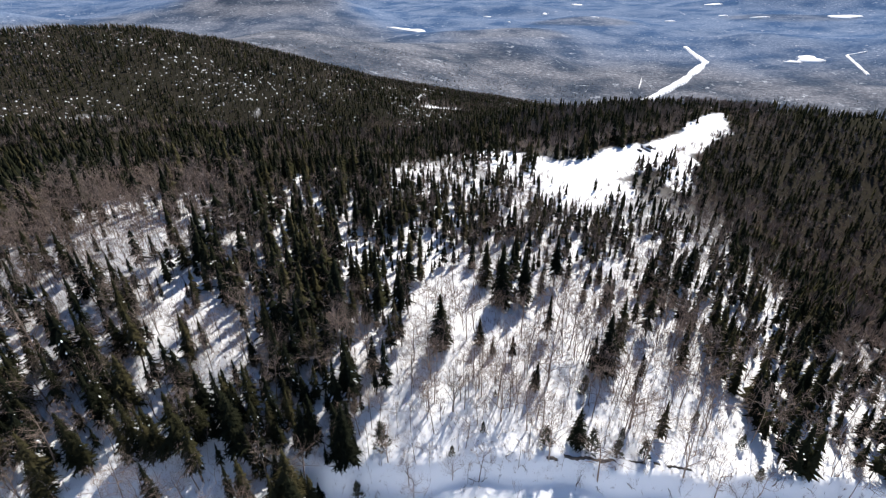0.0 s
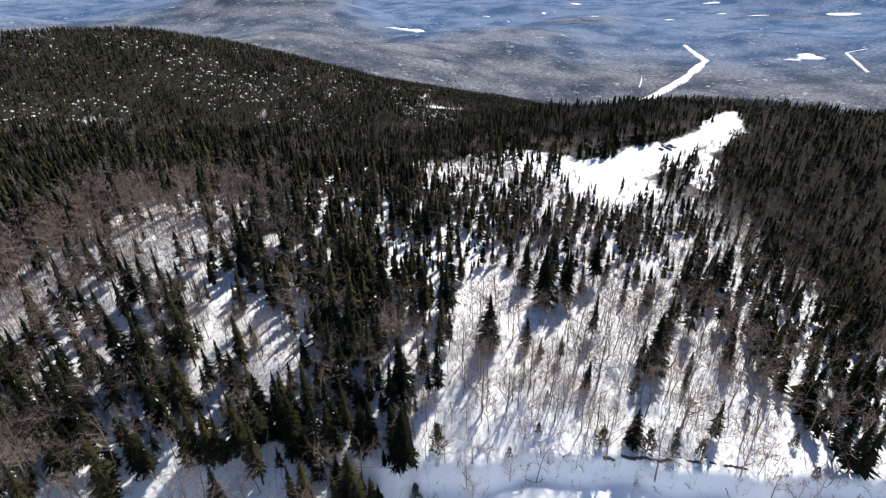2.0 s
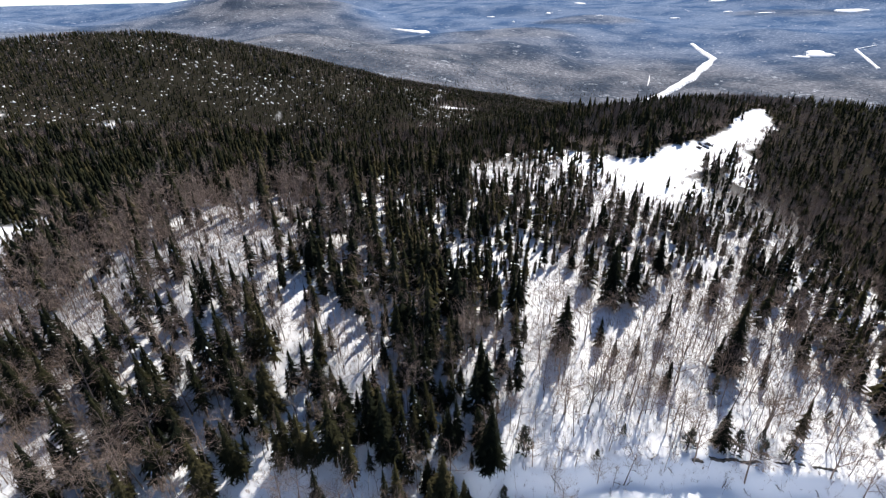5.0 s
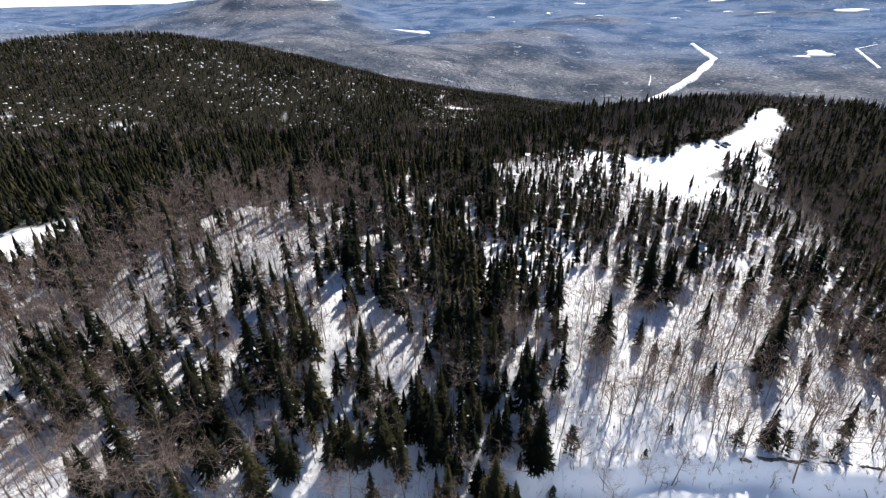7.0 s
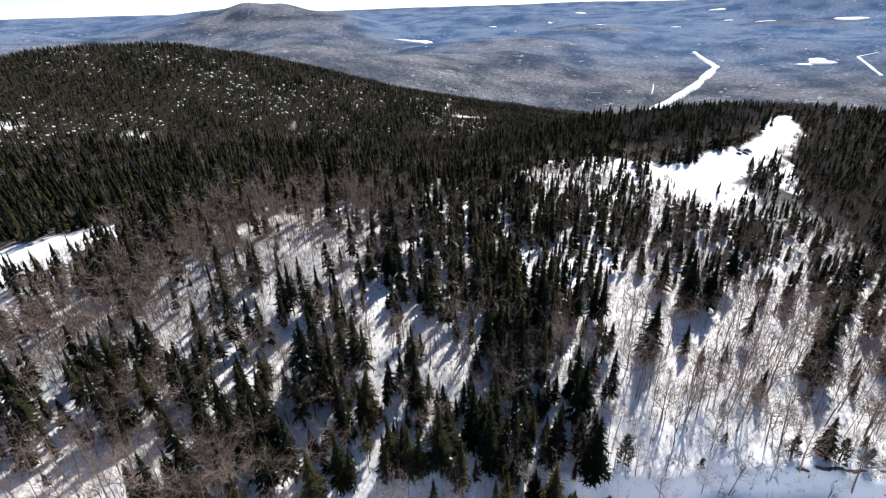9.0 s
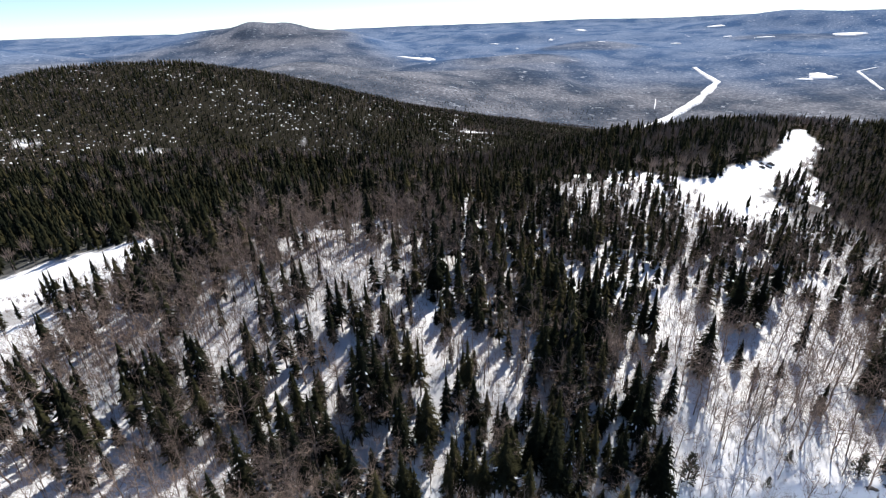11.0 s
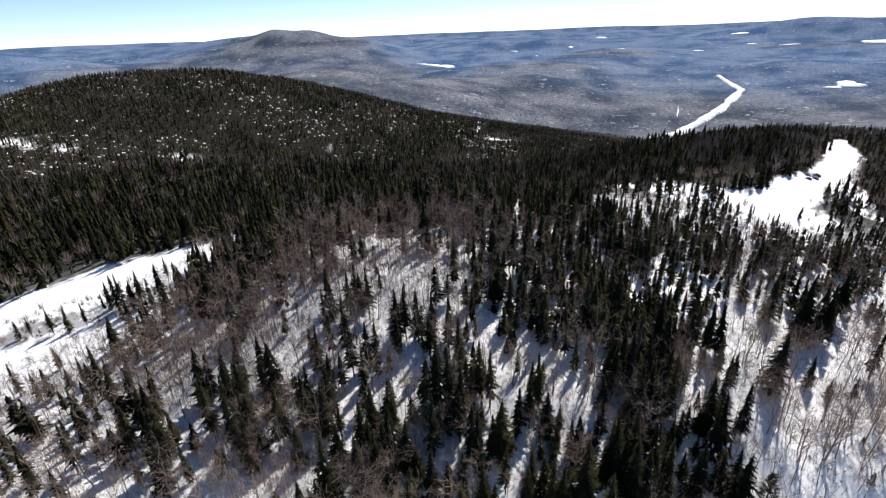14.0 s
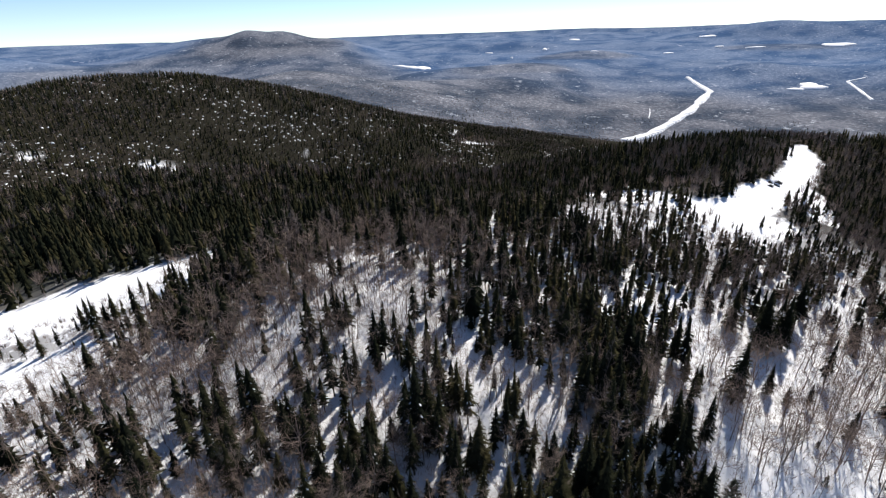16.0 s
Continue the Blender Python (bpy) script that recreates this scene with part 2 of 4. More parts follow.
def outline(x, y, corners):
    """How deep inside an outline on the ground a place lies, in metres; less than 0 outside."""
    x, y = np.asarray(x, float), np.asarray(y, float)
    best = np.full(x.shape, 1e9)
    within = np.zeros(x.shape, bool)
    for (x0, y0), (x1, y1) in zip(corners, corners[1:] + corners[:1]):
        dx, dy = x1 - x0, y1 - y0
        k = np.clip(((x - x0) * dx + (y - y0) * dy) / (dx * dx + dy * dy), 0, 1)
        best = np.minimum(best, np.hypot(x - x0 - k * dx, y - y0 - k * dy))
        cross = (y0 > y) != (y1 > y)
        within ^= cross & (x < x0 + dx * (y - y0) / (dy if dy else 1e-9))
    return np.where(within, best, -best)


def deepest(x, y, outlines):
    best = np.full(np.shape(x), -1e9)
    for o in outlines:
        best = np.maximum(best, outline(x, y, o))
    return best


# open snow: the ski runs
EAST_RUN = ((30, 150), (38, 146), (48, 150), (60, 160), (78, 172), (104, 201), (152, 258), (172, 300), (162, 296), (136, 266), (105, 222), (86, 201), (66, 187), (54, 175), (40, 168), (28, 164))
EAST_TONGUE = ((28, 164), (40, 168), (34, 174), (24, 182), (22, 194), (12, 194), (11, 172), (19, 152), (27, 146))
WEST_RUN = ((-240, 82), (-175, 107), (-167, 115), (-158, 121), (-145, 127), (-131, 135), (-122, 141), (-112, 143), (-105, 132), (-115, 123), (-124, 115), (-128, 109), (-136, 104), (-146, 107), (-143, 100), (-153, 96), (-162, 92), (-215, 66))
WEST_FIELD = ((-200, 56), (-170, 72), (-154, 84), (-145, 88), (-134, 92), (-128, 86), (-132, 79), (-133, 75), (-138, 72), (-149, 70), (-180, 50))
RUNS = ((-160, 42, -132, 46, 6, 4), (-16, 44, 130, 46, 6, 8))
# ragged snow with young trees in it
THIN = (
    (54, 150, 34, 140, 8, 8), (12, 184, 2, 196, 6, 4), (104, 198, 84, 166, 4, 5),
    (-37, 680, -29, 760, 2.5, 2), (-214, 534, -208, 546, 1.6, 1.4), (-450, 386, -428, 420, 5, 3.5), (-20, 640, 16, 668, 8, 8), (-425, 398, -392, 412, 3, 2), (-325, 440, -300, 452, 6, 5),
)
# glades with thin leafless growth
MAIN_GLADE = ((-4, 91), (-9, 78), (-14, 65), (-15, 44), (52, 44), (55, 69), (41, 77), (33, 86), (22, 96), (12, 92))
SMALL_GLADES = (
    ((-78, 84), (-79, 104), (-77, 119), (-71, 118), (-66, 104), (-57, 102), (-55, 97), (-58, 86), (-58, 71), (-66, 74), (-74, 79)),
    ((-46, 77), (-32, 77), (-33, 63), (-39, 56), (-46, 61), (-48, 70)),
    ((-103, 84), (-88, 87), (-82, 79), (-86, 65), (-93, 67)), ((-115, 73), (-111, 80), (-103, 82), (-98, 75)),
    ((-71, 70), (-63, 74), (-60, 62), (-67, 61)), ((-90, 59), (-76, 54), (-73, 48), (-82, 46)),
    ((30, 178), (46, 176), (70, 190), (60, 196), (36, 188)), ((40, 100), (46, 98), (58, 118), (52, 122)), ((14, 112), (20, 112), (28, 136), (22, 138)),
)
# thick stands of conifers
STANDS = (
    (-60, 128, 0, 122, 16, 14), (-50, 150, 10, 260, 30, 50), (-34, 100, -8, 96, 10, 12), (-30, 76, -14, 84, 9, 10),
    (-50, 60, -30, 54, 6, 6), (-75, 60, -64, 74, 6, 5), (60, 64, 74, 92, 9, 12), (110, 190, 165, 235, 14, 20),
    (-160, 160, -80, 150, 30, 20), (40, 190, 120, 260, 14, 10), (-124, 92, -108, 106, 6, 7), (-106, 90, -97, 97, 5, 5), (-120, 63, -98, 57, 5, 7),
    (-62, 50, -14, 51, 4, 4), (72, 108, 112, 132, 14, 18), (-16, 102, 8, 132, 10, 12), (36, 112, 60, 134, 8, 10), (62, 94, 92, 112, 12, 14), (-48, 55, -20, 60, 6, 6), (-46, 82, -14, 80, 6, 7),
)


def inside(x, y, strips):
    best = np.full(np.shape(x), -9.0)
    for s in strips:
        best = np.maximum(best, strip(x, y, *s))
    return best


def open_snow(x, y):
    """1 on the ski runs and the road, less on ragged snow, 0 in the woods."""
    wob = (fractal(x, y, 9, 41, 3) - 0.5) * 0.9 + (fractal(x, y, 3.5, 43, 2) - 0.5) * 0.5
    ragged = fade(-0.25, 0.55, inside(x, y, THIN) + wob) * (0.80 + 0.20 * fade(0.45, 0.55, fractal(x, y, 8, 45, 2))) * (1 - 0.25 * fade(300, 400, y))
    runs = fade(-1.6, 2.0, deepest(x, y, (EAST_RUN, WEST_RUN, WEST_FIELD)) + wob * 5.0)
    tongue = fade(-3.0, 3.0, outline(x, y, EAST_TONGUE) + wob * 9.0) * 0.74
    road = fade(-0.20, 0.36, inside(x, y, RUNS) + wob * 0.7)
    return np.maximum.reduce([runs, tongue, road, ragged])


def growth(x, y):
    """Trees to the square metre: conifers and leafless hardwoods."""
    dist = np.hypot(x - MIDDLE[0], y)
    clear = open_snow(x, y)
    wave = (fractal(x, y, 12, 51, 3) - 0.5) * 0.9
    bright = fade(-2.5, 2.5, outline(x, y, MAIN_GLADE) + wave * 9)
    glade = np.maximum(bright, fade(-1.5, 1.5, deepest(x, y, SMALL_GLADES) + wave * 6))
    stand = fade(-0.3, 0.35, inside(x, y, STANDS) + (fractal(x, y, 16, 61, 3) - 0.5) * 0.9)
    lumps = fade(0.44, 0.60, fractal(x, y, 15, 71, 3))
    east = fade(-0.4, 0.3, strip(x, y, 118, 150, 210, 240, 26, 60))
    far = fade(190, 340, dist)
    thick = fade(0.33, 0.50, fractal(x, y, 60, 81, 5))
    foot = fade(500, 560, dist) * (1 - fade(700, 760, dist)) * fade(-170, -110, x) * (1 - fade(60, 160, x))
    hill = fade(440, 520, dist) * (1 - 0.8 * foot) * (1 - fade(0, 160, x - 0.12 * y))
    thick = np.maximum(thick, hill * 0.84)
    brown = east + 0.5 * fade(-0.4, 0.3, strip(x, y, 78, 108, 118, 150, 18, 26))
    margin = fade(-0.5, 0.2, strip(x, y, -175, 74, -136, 102, 14, 9))
    soft = (0.032 + 0.014 * (1 - fade(-8, 2, x)) * (1 - fade(105, 125, y)) + 0.03 * fade(-2, 8, x) * (1 - fade(44, 56, x)) * fade(92, 102, y) + 0.075 * lumps + 0.04 * fade(105, 125, y)) * (1 - 0.25 * np.minimum(brown, 1)) + 0.085 * stand + 0.022 * fade(-6, 10, x) * fade(80, 96, y) + 0.07 * fade(-0.3, 0.3, strip(x, y, -40, 128, 10, 120, 14, 15))
    soft = soft * (1 - far) + far * (0.060 + 0.060 * thick)
    hard = (0.16 + 0.03 * (1 - fade(-76, -66, x)) + 0.07 * (1 - fade(-106, -92, x)) * (1 - fade(70, 84, y)) - 0.05 * fade(100, 125, y) - 0.07 * fade(96, 106, y) * (1 - fade(-92, -84, x)) - 0.06 * fade(112, 128, y) * (1 - fade(-66, -52, x))) * (1 - 0.6 * stand) * (0.6 + 0.4 * fade(48, 70, y)) * (1 - far) + far * (0.026 + 0.016 * hill + 0.085 * (1 - thick) + 0.03 * np.minimum(brown, 1))
    soft = soft * (1 - 0.5 * (1 - fade(-76, -66, x)) * (1 - fade(72, 82, y))) * (1 - 0.22 * fade(100, 118, y)) + 0.05 * fade(112, 128, y) * (1 - fade(-66, -52, x)) * (1 - far)
    hard = hard + 0.10 * fade(-0.3, 0.5, strip(x, y, -4, 82, 4, 92, 6, 6)) * (1 - far)
    soft = soft * (1 - 0.76 * glade) * (1 - 0.88 * bright) * (1 - 0.45 * margin) * (1 - 0.15 * east)
    hard = hard * (1 + 0.15 * glade * (1 - bright)) * (1 - 0.30 * bright) * (1 + 0.8 * margin) + 0.06 * fade(96, 108, y) * (1 - fade(145, 165, y)) * fade(-20, -5, x) * (1 - fade(85, 110, x))
    return soft * (1 - clear), hard * (1 - clear)


# ---- mesh tools ----
def mesh_from(name, verts, tris, materials, index=None, tones=None, smooth=False):
    """A mesh of triangles from numpy arrays."""
    verts, tris = np.asarray(verts, np.float32), np.asarray(tris, np.int32)
    me = bpy.data.meshes.new(name)
    me.vertices.add(len(verts))
    me.vertices.foreach_set("co", verts.ravel())
    me.loops.add(tris.size)
    me.loops.foreach_set("vertex_index", tris.ravel())
    me.polygons.add(len(tris))
    me.polygons.foreach_set("loop_start", np.arange(0, tris.size, 3, dtype=np.int32))
    for m in materials:
        me.materials.append(m)
    if index is not None:
        me.polygons.foreach_set("material_index", np.asarray(index, np.int32))
    if smooth:
        me.polygons.foreach_set("use_smooth", np.ones(len(tris), bool))
    if tones is not None:
        a = me.attributes.new("tone", "FLOAT", "POINT")
        a.data.foreach_set("value", np.asarray(tones, np.float32))
    me.update(calc_edges=True)
    return me


class Build:
    """Gathers vertices and triangles."""

    def __init__(self):
        self.v, self.f = [], []

    def add(self, verts, tris):
        n = len(self.v)
        self.v.extend(tuple(p) for p in verts)
        self.f.extend((a + n, b + n, c + n) for a, b, c in tris)

    def arrays(self):
        return np.array(self.v, np.float32).reshape(-1, 3), np.array(self.f, np.int32).reshape(-1, 3)

    def tube(self, points, radii, sides):
        """A tapered limb along points."""
        ring = []
        for i, (p, r) in enumerate(zip(points, radii)):
            d = Vector(points[min(i + 1, len(points) - 1)]) - Vector(points[max(i - 1, 0)])
            d.normalize()
            a = d.cross(Vector((0.31, 0.95, 0.05)))
            a.normalize()
            b = d.cross(a)
            ring.append([Vector(p) + r * (math.cos(k * math.tau / sides) * a + math.sin(k * math.tau / sides) * b) for k in range(sides)])
        tris = []
        for i in range(len(points) - 1):
            for k in range(sides):
                q = (k + 1) % sides
                a, b, c, d = i * sides + k, i * sides + q, (i + 1) * sides + q, (i + 1) * sides + k
                tris += [(a, b, c), (a, c, d)]
        self.add([p for r in ring for p in r], tris)

    def sliver(self, a, b, width):
        """A thin twig: a long triangle."""
        a, b = Vector(a), Vector(b)
        side = (b - a).cross(Vector((random.uniform(-1, 1), random.uniform(-1, 1), random.uniform(-1, 1))))
        side.normalize()
        self.add([a - side * width / 2, a + side * width / 2, b], [(0, 1, 2)])


# ---- ground ----
def polar_ground():
    inner = np.arange(-72, 72.01, 0.45)
    outer = np.arange(76, 288 - 3.9, 4.0)
    bearings = np.radians(np.concatenate([inner, outer]))
    radii = [3.0]
    while radii[-1] < 4795:
        r = radii[-1]
        radii.append(r + (4.0 if r < 40 else 0.75 if r < 128 else r * 0.018))
    radii = np.array(radii)
    R, A = np.meshgrid(radii, bearings, indexing="ij")
    x, y = MIDDLE[0] + R * np.sin(A), MIDDLE[1] + R * np.cos(A)
    z = terrain(x, y)
    nb = len(bearings)
    verts = np.stack([x, y, z], -1).reshape(-1, 3)
    i, j = np.meshgrid(np.arange(len(radii) - 1), np.arange(nb), indexing="ij")
    a, b = i * nb + j, i * nb + (j + 1) % nb
    c, d = a + nb, b + nb
    tris = np.stack([np.stack([a, c, d], -1), np.stack([a, d, b], -1)], 2).reshape(-1, 3)
    hub = len(verts)
    verts = np.vstack([verts, [[MIDDLE[0], MIDDLE[1], float(terrain(np.array([MIDDLE[0]]), np.array([MIDDLE[1]]))[0])]]])
    j = np.arange(nb)
    tris = np.vstack([tris, np.stack([np.full(nb, hub), j, (j + 1) % nb], -1)])
    centre = verts[tris[:, 0]]
    away = np.hypot(centre[:, 0] - MIDDLE[0], centre[:, 1])
    edge = (fractal(centre[:, 0], centre[:, 1], 500, 141, 6) - 0.5)
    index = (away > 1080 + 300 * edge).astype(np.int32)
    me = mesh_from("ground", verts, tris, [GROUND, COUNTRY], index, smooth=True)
    soft, hard = growth(verts[:, 0], verts[:, 1])
    dist = np.hypot(verts[:, 0] - MIDDLE[0], verts[:, 1])
    # painted growth and canopy shade, stronger with distance
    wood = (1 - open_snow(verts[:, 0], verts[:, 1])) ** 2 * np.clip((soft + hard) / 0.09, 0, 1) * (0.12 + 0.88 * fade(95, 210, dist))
    # share of painted haze, rising with distance
    haze = fade(1650, 3100, dist + 900 * (fractal(verts[:, 0], verts[:, 1], 700, 151, 4) - 0.5))
    # hills that get less of the painted haze
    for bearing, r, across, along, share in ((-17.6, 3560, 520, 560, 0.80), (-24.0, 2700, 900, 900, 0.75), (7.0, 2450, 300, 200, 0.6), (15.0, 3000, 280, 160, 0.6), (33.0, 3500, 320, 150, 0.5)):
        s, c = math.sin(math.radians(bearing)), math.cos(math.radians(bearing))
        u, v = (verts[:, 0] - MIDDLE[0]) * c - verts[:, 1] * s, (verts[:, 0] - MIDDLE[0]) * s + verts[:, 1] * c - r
        haze = haze * (1 - share * (1 - fade(0.5, 1.4, (u / across) ** 2 + (v / along) ** 2)))
    for name, values in (("wood", wood), ("haze", haze), ("conifer", np.clip(soft / (soft + hard + 1e-4), 0, 1))):
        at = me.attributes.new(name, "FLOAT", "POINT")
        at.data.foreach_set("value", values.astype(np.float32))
    return tagged(new("ground", me), "snow-covered mountainside and wooded valley reaching the horizon", "ground", kind="structure")


polar_ground()


# ---- trees: shapes one metre high ----
def skirts(b, rnd, tiers, points, spread, bare):
    """Drooping skirts of boughs one above another, each with a ragged rim of spikes and notches."""
    side = rnd.uniform(0, math.tau)
    for t in range(tiers):
        k = t / tiers
        z0 = bare + (1 - bare) * k
        z1 = min(1.01, z0 + (1 - bare) * (1.6 / tiers))
        r = spread * (1 - k) ** 0.85 * (0.75 if t == 0 else 1) * rnd.uniform(0.85, 1.15)
        turn = rnd.uniform(0, math.tau)
        side += rnd.uniform(-1, 1)
        if t and rnd.random() < 0.08:
            continue
        sx, sy = r * rnd.uniform(-0.16, 0.16), r * rnd.uniform(-0.16, 0.16)
        rim = []
        n = points * 2
        for q in range(n):
            ang = turn + (q + rnd.uniform(-0.25, 0.25)) * math.pi / points
            far = r * (rnd.uniform(0.75, 1.45) if q % 2 else rnd.uniform(0.3, 0.6)) * (1 + 0.2 * math.cos(ang - side))
            rim.append((sx + far * math.cos(ang), sy + far * math.sin(ang), z0 + (rnd.uniform(-0.6, 0.1) if q % 2 else rnd.uniform(0.1, 0.5)) / tiers * 0.6))
        b.add(rim + [(0, 0, z1)], [(q, (q + 1) % n, n) for q in range(n)])


def conifer_near(rnd, whorls, spread, bare, ragged, droop=0.17):
    """Needled boughs in whorls round a trunk: the crown and trunk of a spruce or fir. Each bough is a thin spray with side sprigs."""
    crown, trunk = Build(), Build()
    trunk.tube([(0, 0, -0.03), (0.004, 0, 0.3), (0, 0.004, 0.7), (0, 0, 0.97)], [0.0145, 0.011, 0.006, 0.001], 5)
    side = rnd.uniform(0, math.tau)
    for w in range(whorls):
        k = w / (whorls - 1)
        z = bare + (0.985 - bare) * (k ** 0.92)
        reach = spread * ((1 - k) ** 0.88) * (0.62 + 0.38 * min(1, (k + 0.02) / 0.12)) + 0.012
        arms = 8 if k < 0.6 else 6 if k < 0.88 else 4
        turn = rnd.uniform(0, math.tau)
        reach *= rnd.uniform(0.80, 1.16)
        side += rnd.uniform(-0.9, 0.9)
        for a in range(arms):
            if rnd.random() < ragged * 0.45:
                continue
            ang = turn + (a + rnd.uniform(-0.35, 0.35)) * math.tau / arms
            long = reach * rnd.uniform(1 - ragged, 1.18) * (1 + 0.22 * math.cos(ang - side))
            wide = long * rnd.uniform(0.07, 0.12) + 0.004
            dx, dy = math.cos(ang), math.sin(ang)
            zz = z + rnd.uniform(-0.034, 0.034) * (1.1 - k)
            sag = droop * rnd.uniform(0.5, 1.7) * long * 2.2

            def at(u, v, drop):
                return (dx * u - dy * v, dy * u + dx * v, zz + 0.012 - sag * drop)

            crown.add([at(0, 0, 0), at(long * 0.5, wide, 0.45), at(long * 0.5, -wide, 0.45), at(long, 0, 0.8)], [(0, 1, 3), (0, 3, 2)])
            for f in (0.30, 0.52, 0.74):
                for s in (-1, 1):
                    g = f + rnd.uniform(-0.08, 0.08)
                    out = long * (0.46 - 0.26 * f) * rnd.uniform(0.7, 1.3) + 0.006
                    crown.add([at(long * (g - 0.07), 0, g * 0.8), at(long * (g + 0.09), s * wide * 0.3, g * 0.8), at(long * g + out * 0.75, s * out, g * 0.8 + rnd.uniform(0.1, 0.5))], [(0, 1, 2)])
    skirts(crown, rnd, 7, 5, spread * 0.62, bare + 0.02)
    return crown.arrays(), trunk.arrays()


def young_pine(rnd, tufts):
    """A bushy young pine: upturned tufts of needles all over a rounded cone, on a short trunk."""
    crown, trunk = Build(), Build()
    trunk.tube([(0, 0, -0.05), (0.01, 0, 0.4), (0, 0.01, 0.9)], [0.022, 0.015, 0.003], 5)
    for _ in range(tufts):
        k = rnd.random() ** 1.3
        a = rnd.uniform(0, math.tau)
        r = 0.27 * (1 - k) ** 0.7 * (0.75 + 0.25 * math.sin(a * 2 + k * 9)) * rnd.uniform(0.55, 1.1)
        p = Vector((r * math.cos(a), r * math.sin(a), 0.06 + 0.9 * k))
        way = Vector((math.cos(a) * 0.8, math.sin(a) * 0.8, rnd.uniform(0.2, 1.1))) + Vector((rnd.uniform(-0.4, 0.4), rnd.uniform(-0.4, 0.4), 0))
        way.normalize()
        for _ in range(3):
            w2 = (way + Vector((rnd.uniform(-0.6, 0.6), rnd.uniform(-0.6, 0.6), rnd.uniform(-0.3, 0.5)))).normalized()
            crown.sliver(p - w2 * 0.03, p + w2 * rnd.uniform(0.06, 0.11), 0.028)
    return crown.arrays(), trunk.arrays()


def conifer_plain(rnd, tiers, spread, bare):
    """The same tree with its boughs drawn together into ragged skirts."""
    crown, trunk = Build(), Build()
    skirts(crown, rnd, tiers, 6, spread, bare)
    trunk.tube([(0, 0, -0.03), (0, 0, 0.6), (0, 0, 0.95)], [0.014, 0.008, 0.001], 3)
    return crown.arrays(), trunk.arrays()


def snow_on_branches(rnd, spread, bare, count):
    """Ragged pads of snow that lie along the branches."""
    b = Build()
    for _ in range(count):
        k = rnd.uniform(0.05, 0.75)
        z = bare + (0.985 - bare) * k
        r = spread * (1 - k) ** 0.92
        a = rnd.uniform(0, math.tau)
        s = r * rnd.uniform(0.05, 0.11)
        c0, c1 = r * rnd.uniform(0.35, 0.5), r * rnd.uniform(0.65, 0.9)
        dx, dy = math.cos(a), math.sin(a)
        drop = 0.16 * r
        pts = [(c0, 0, 0.010), ((c0 + c1) / 2, s, -drop * 0.5), (c1, s * 0.3, -drop * 0.8), (c1, -s * 0.4, -drop * 0.8), ((c0 + c1) / 2, -s * rnd.uniform(0.4, 1.2), -drop * 0.5), ((c0 + c1) / 2, 0, -drop * 0.3 + 0.012)]
        b.add([(u * dx - v * dy, u * dy + v * dx, z + w) for u, v, w in pts], [(0, 1, 5), (1, 2, 5), (2, 3, 5), (3, 4, 5), (4, 0, 5)])
    return b.arrays()


def conifer_tiers(rnd, tiers, points, spread, bare):
    """A conifer as seen from afar: ragged skirts one above another."""
    b = Build()
    skirts(b, rnd, tiers, points, spread, bare)
    return b.arrays()


def conifer_far(rnd):
    """A conifer a few hundred metres off: two ragged skirts."""
    b = Build()
    for z0, z1, r in ((0.0, 0.75, 0.150), (0.38, 1.0, 0.095)):
        turn = rnd.uniform(0, math.tau)
        rim = [(r * rnd.uniform(0.6, 1.25) * math.cos(turn + q * math.tau / 4), r * rnd.uniform(0.6, 1.25) * math.sin(turn + q * math.tau / 4), z0 + rnd.uniform(-0.06, 0.06)) for q in range(4)]
        b.add(rim + [(0, 0, z1)], [(q, (q + 1) % 4, 4) for q in range(4)])
    return b.arrays()


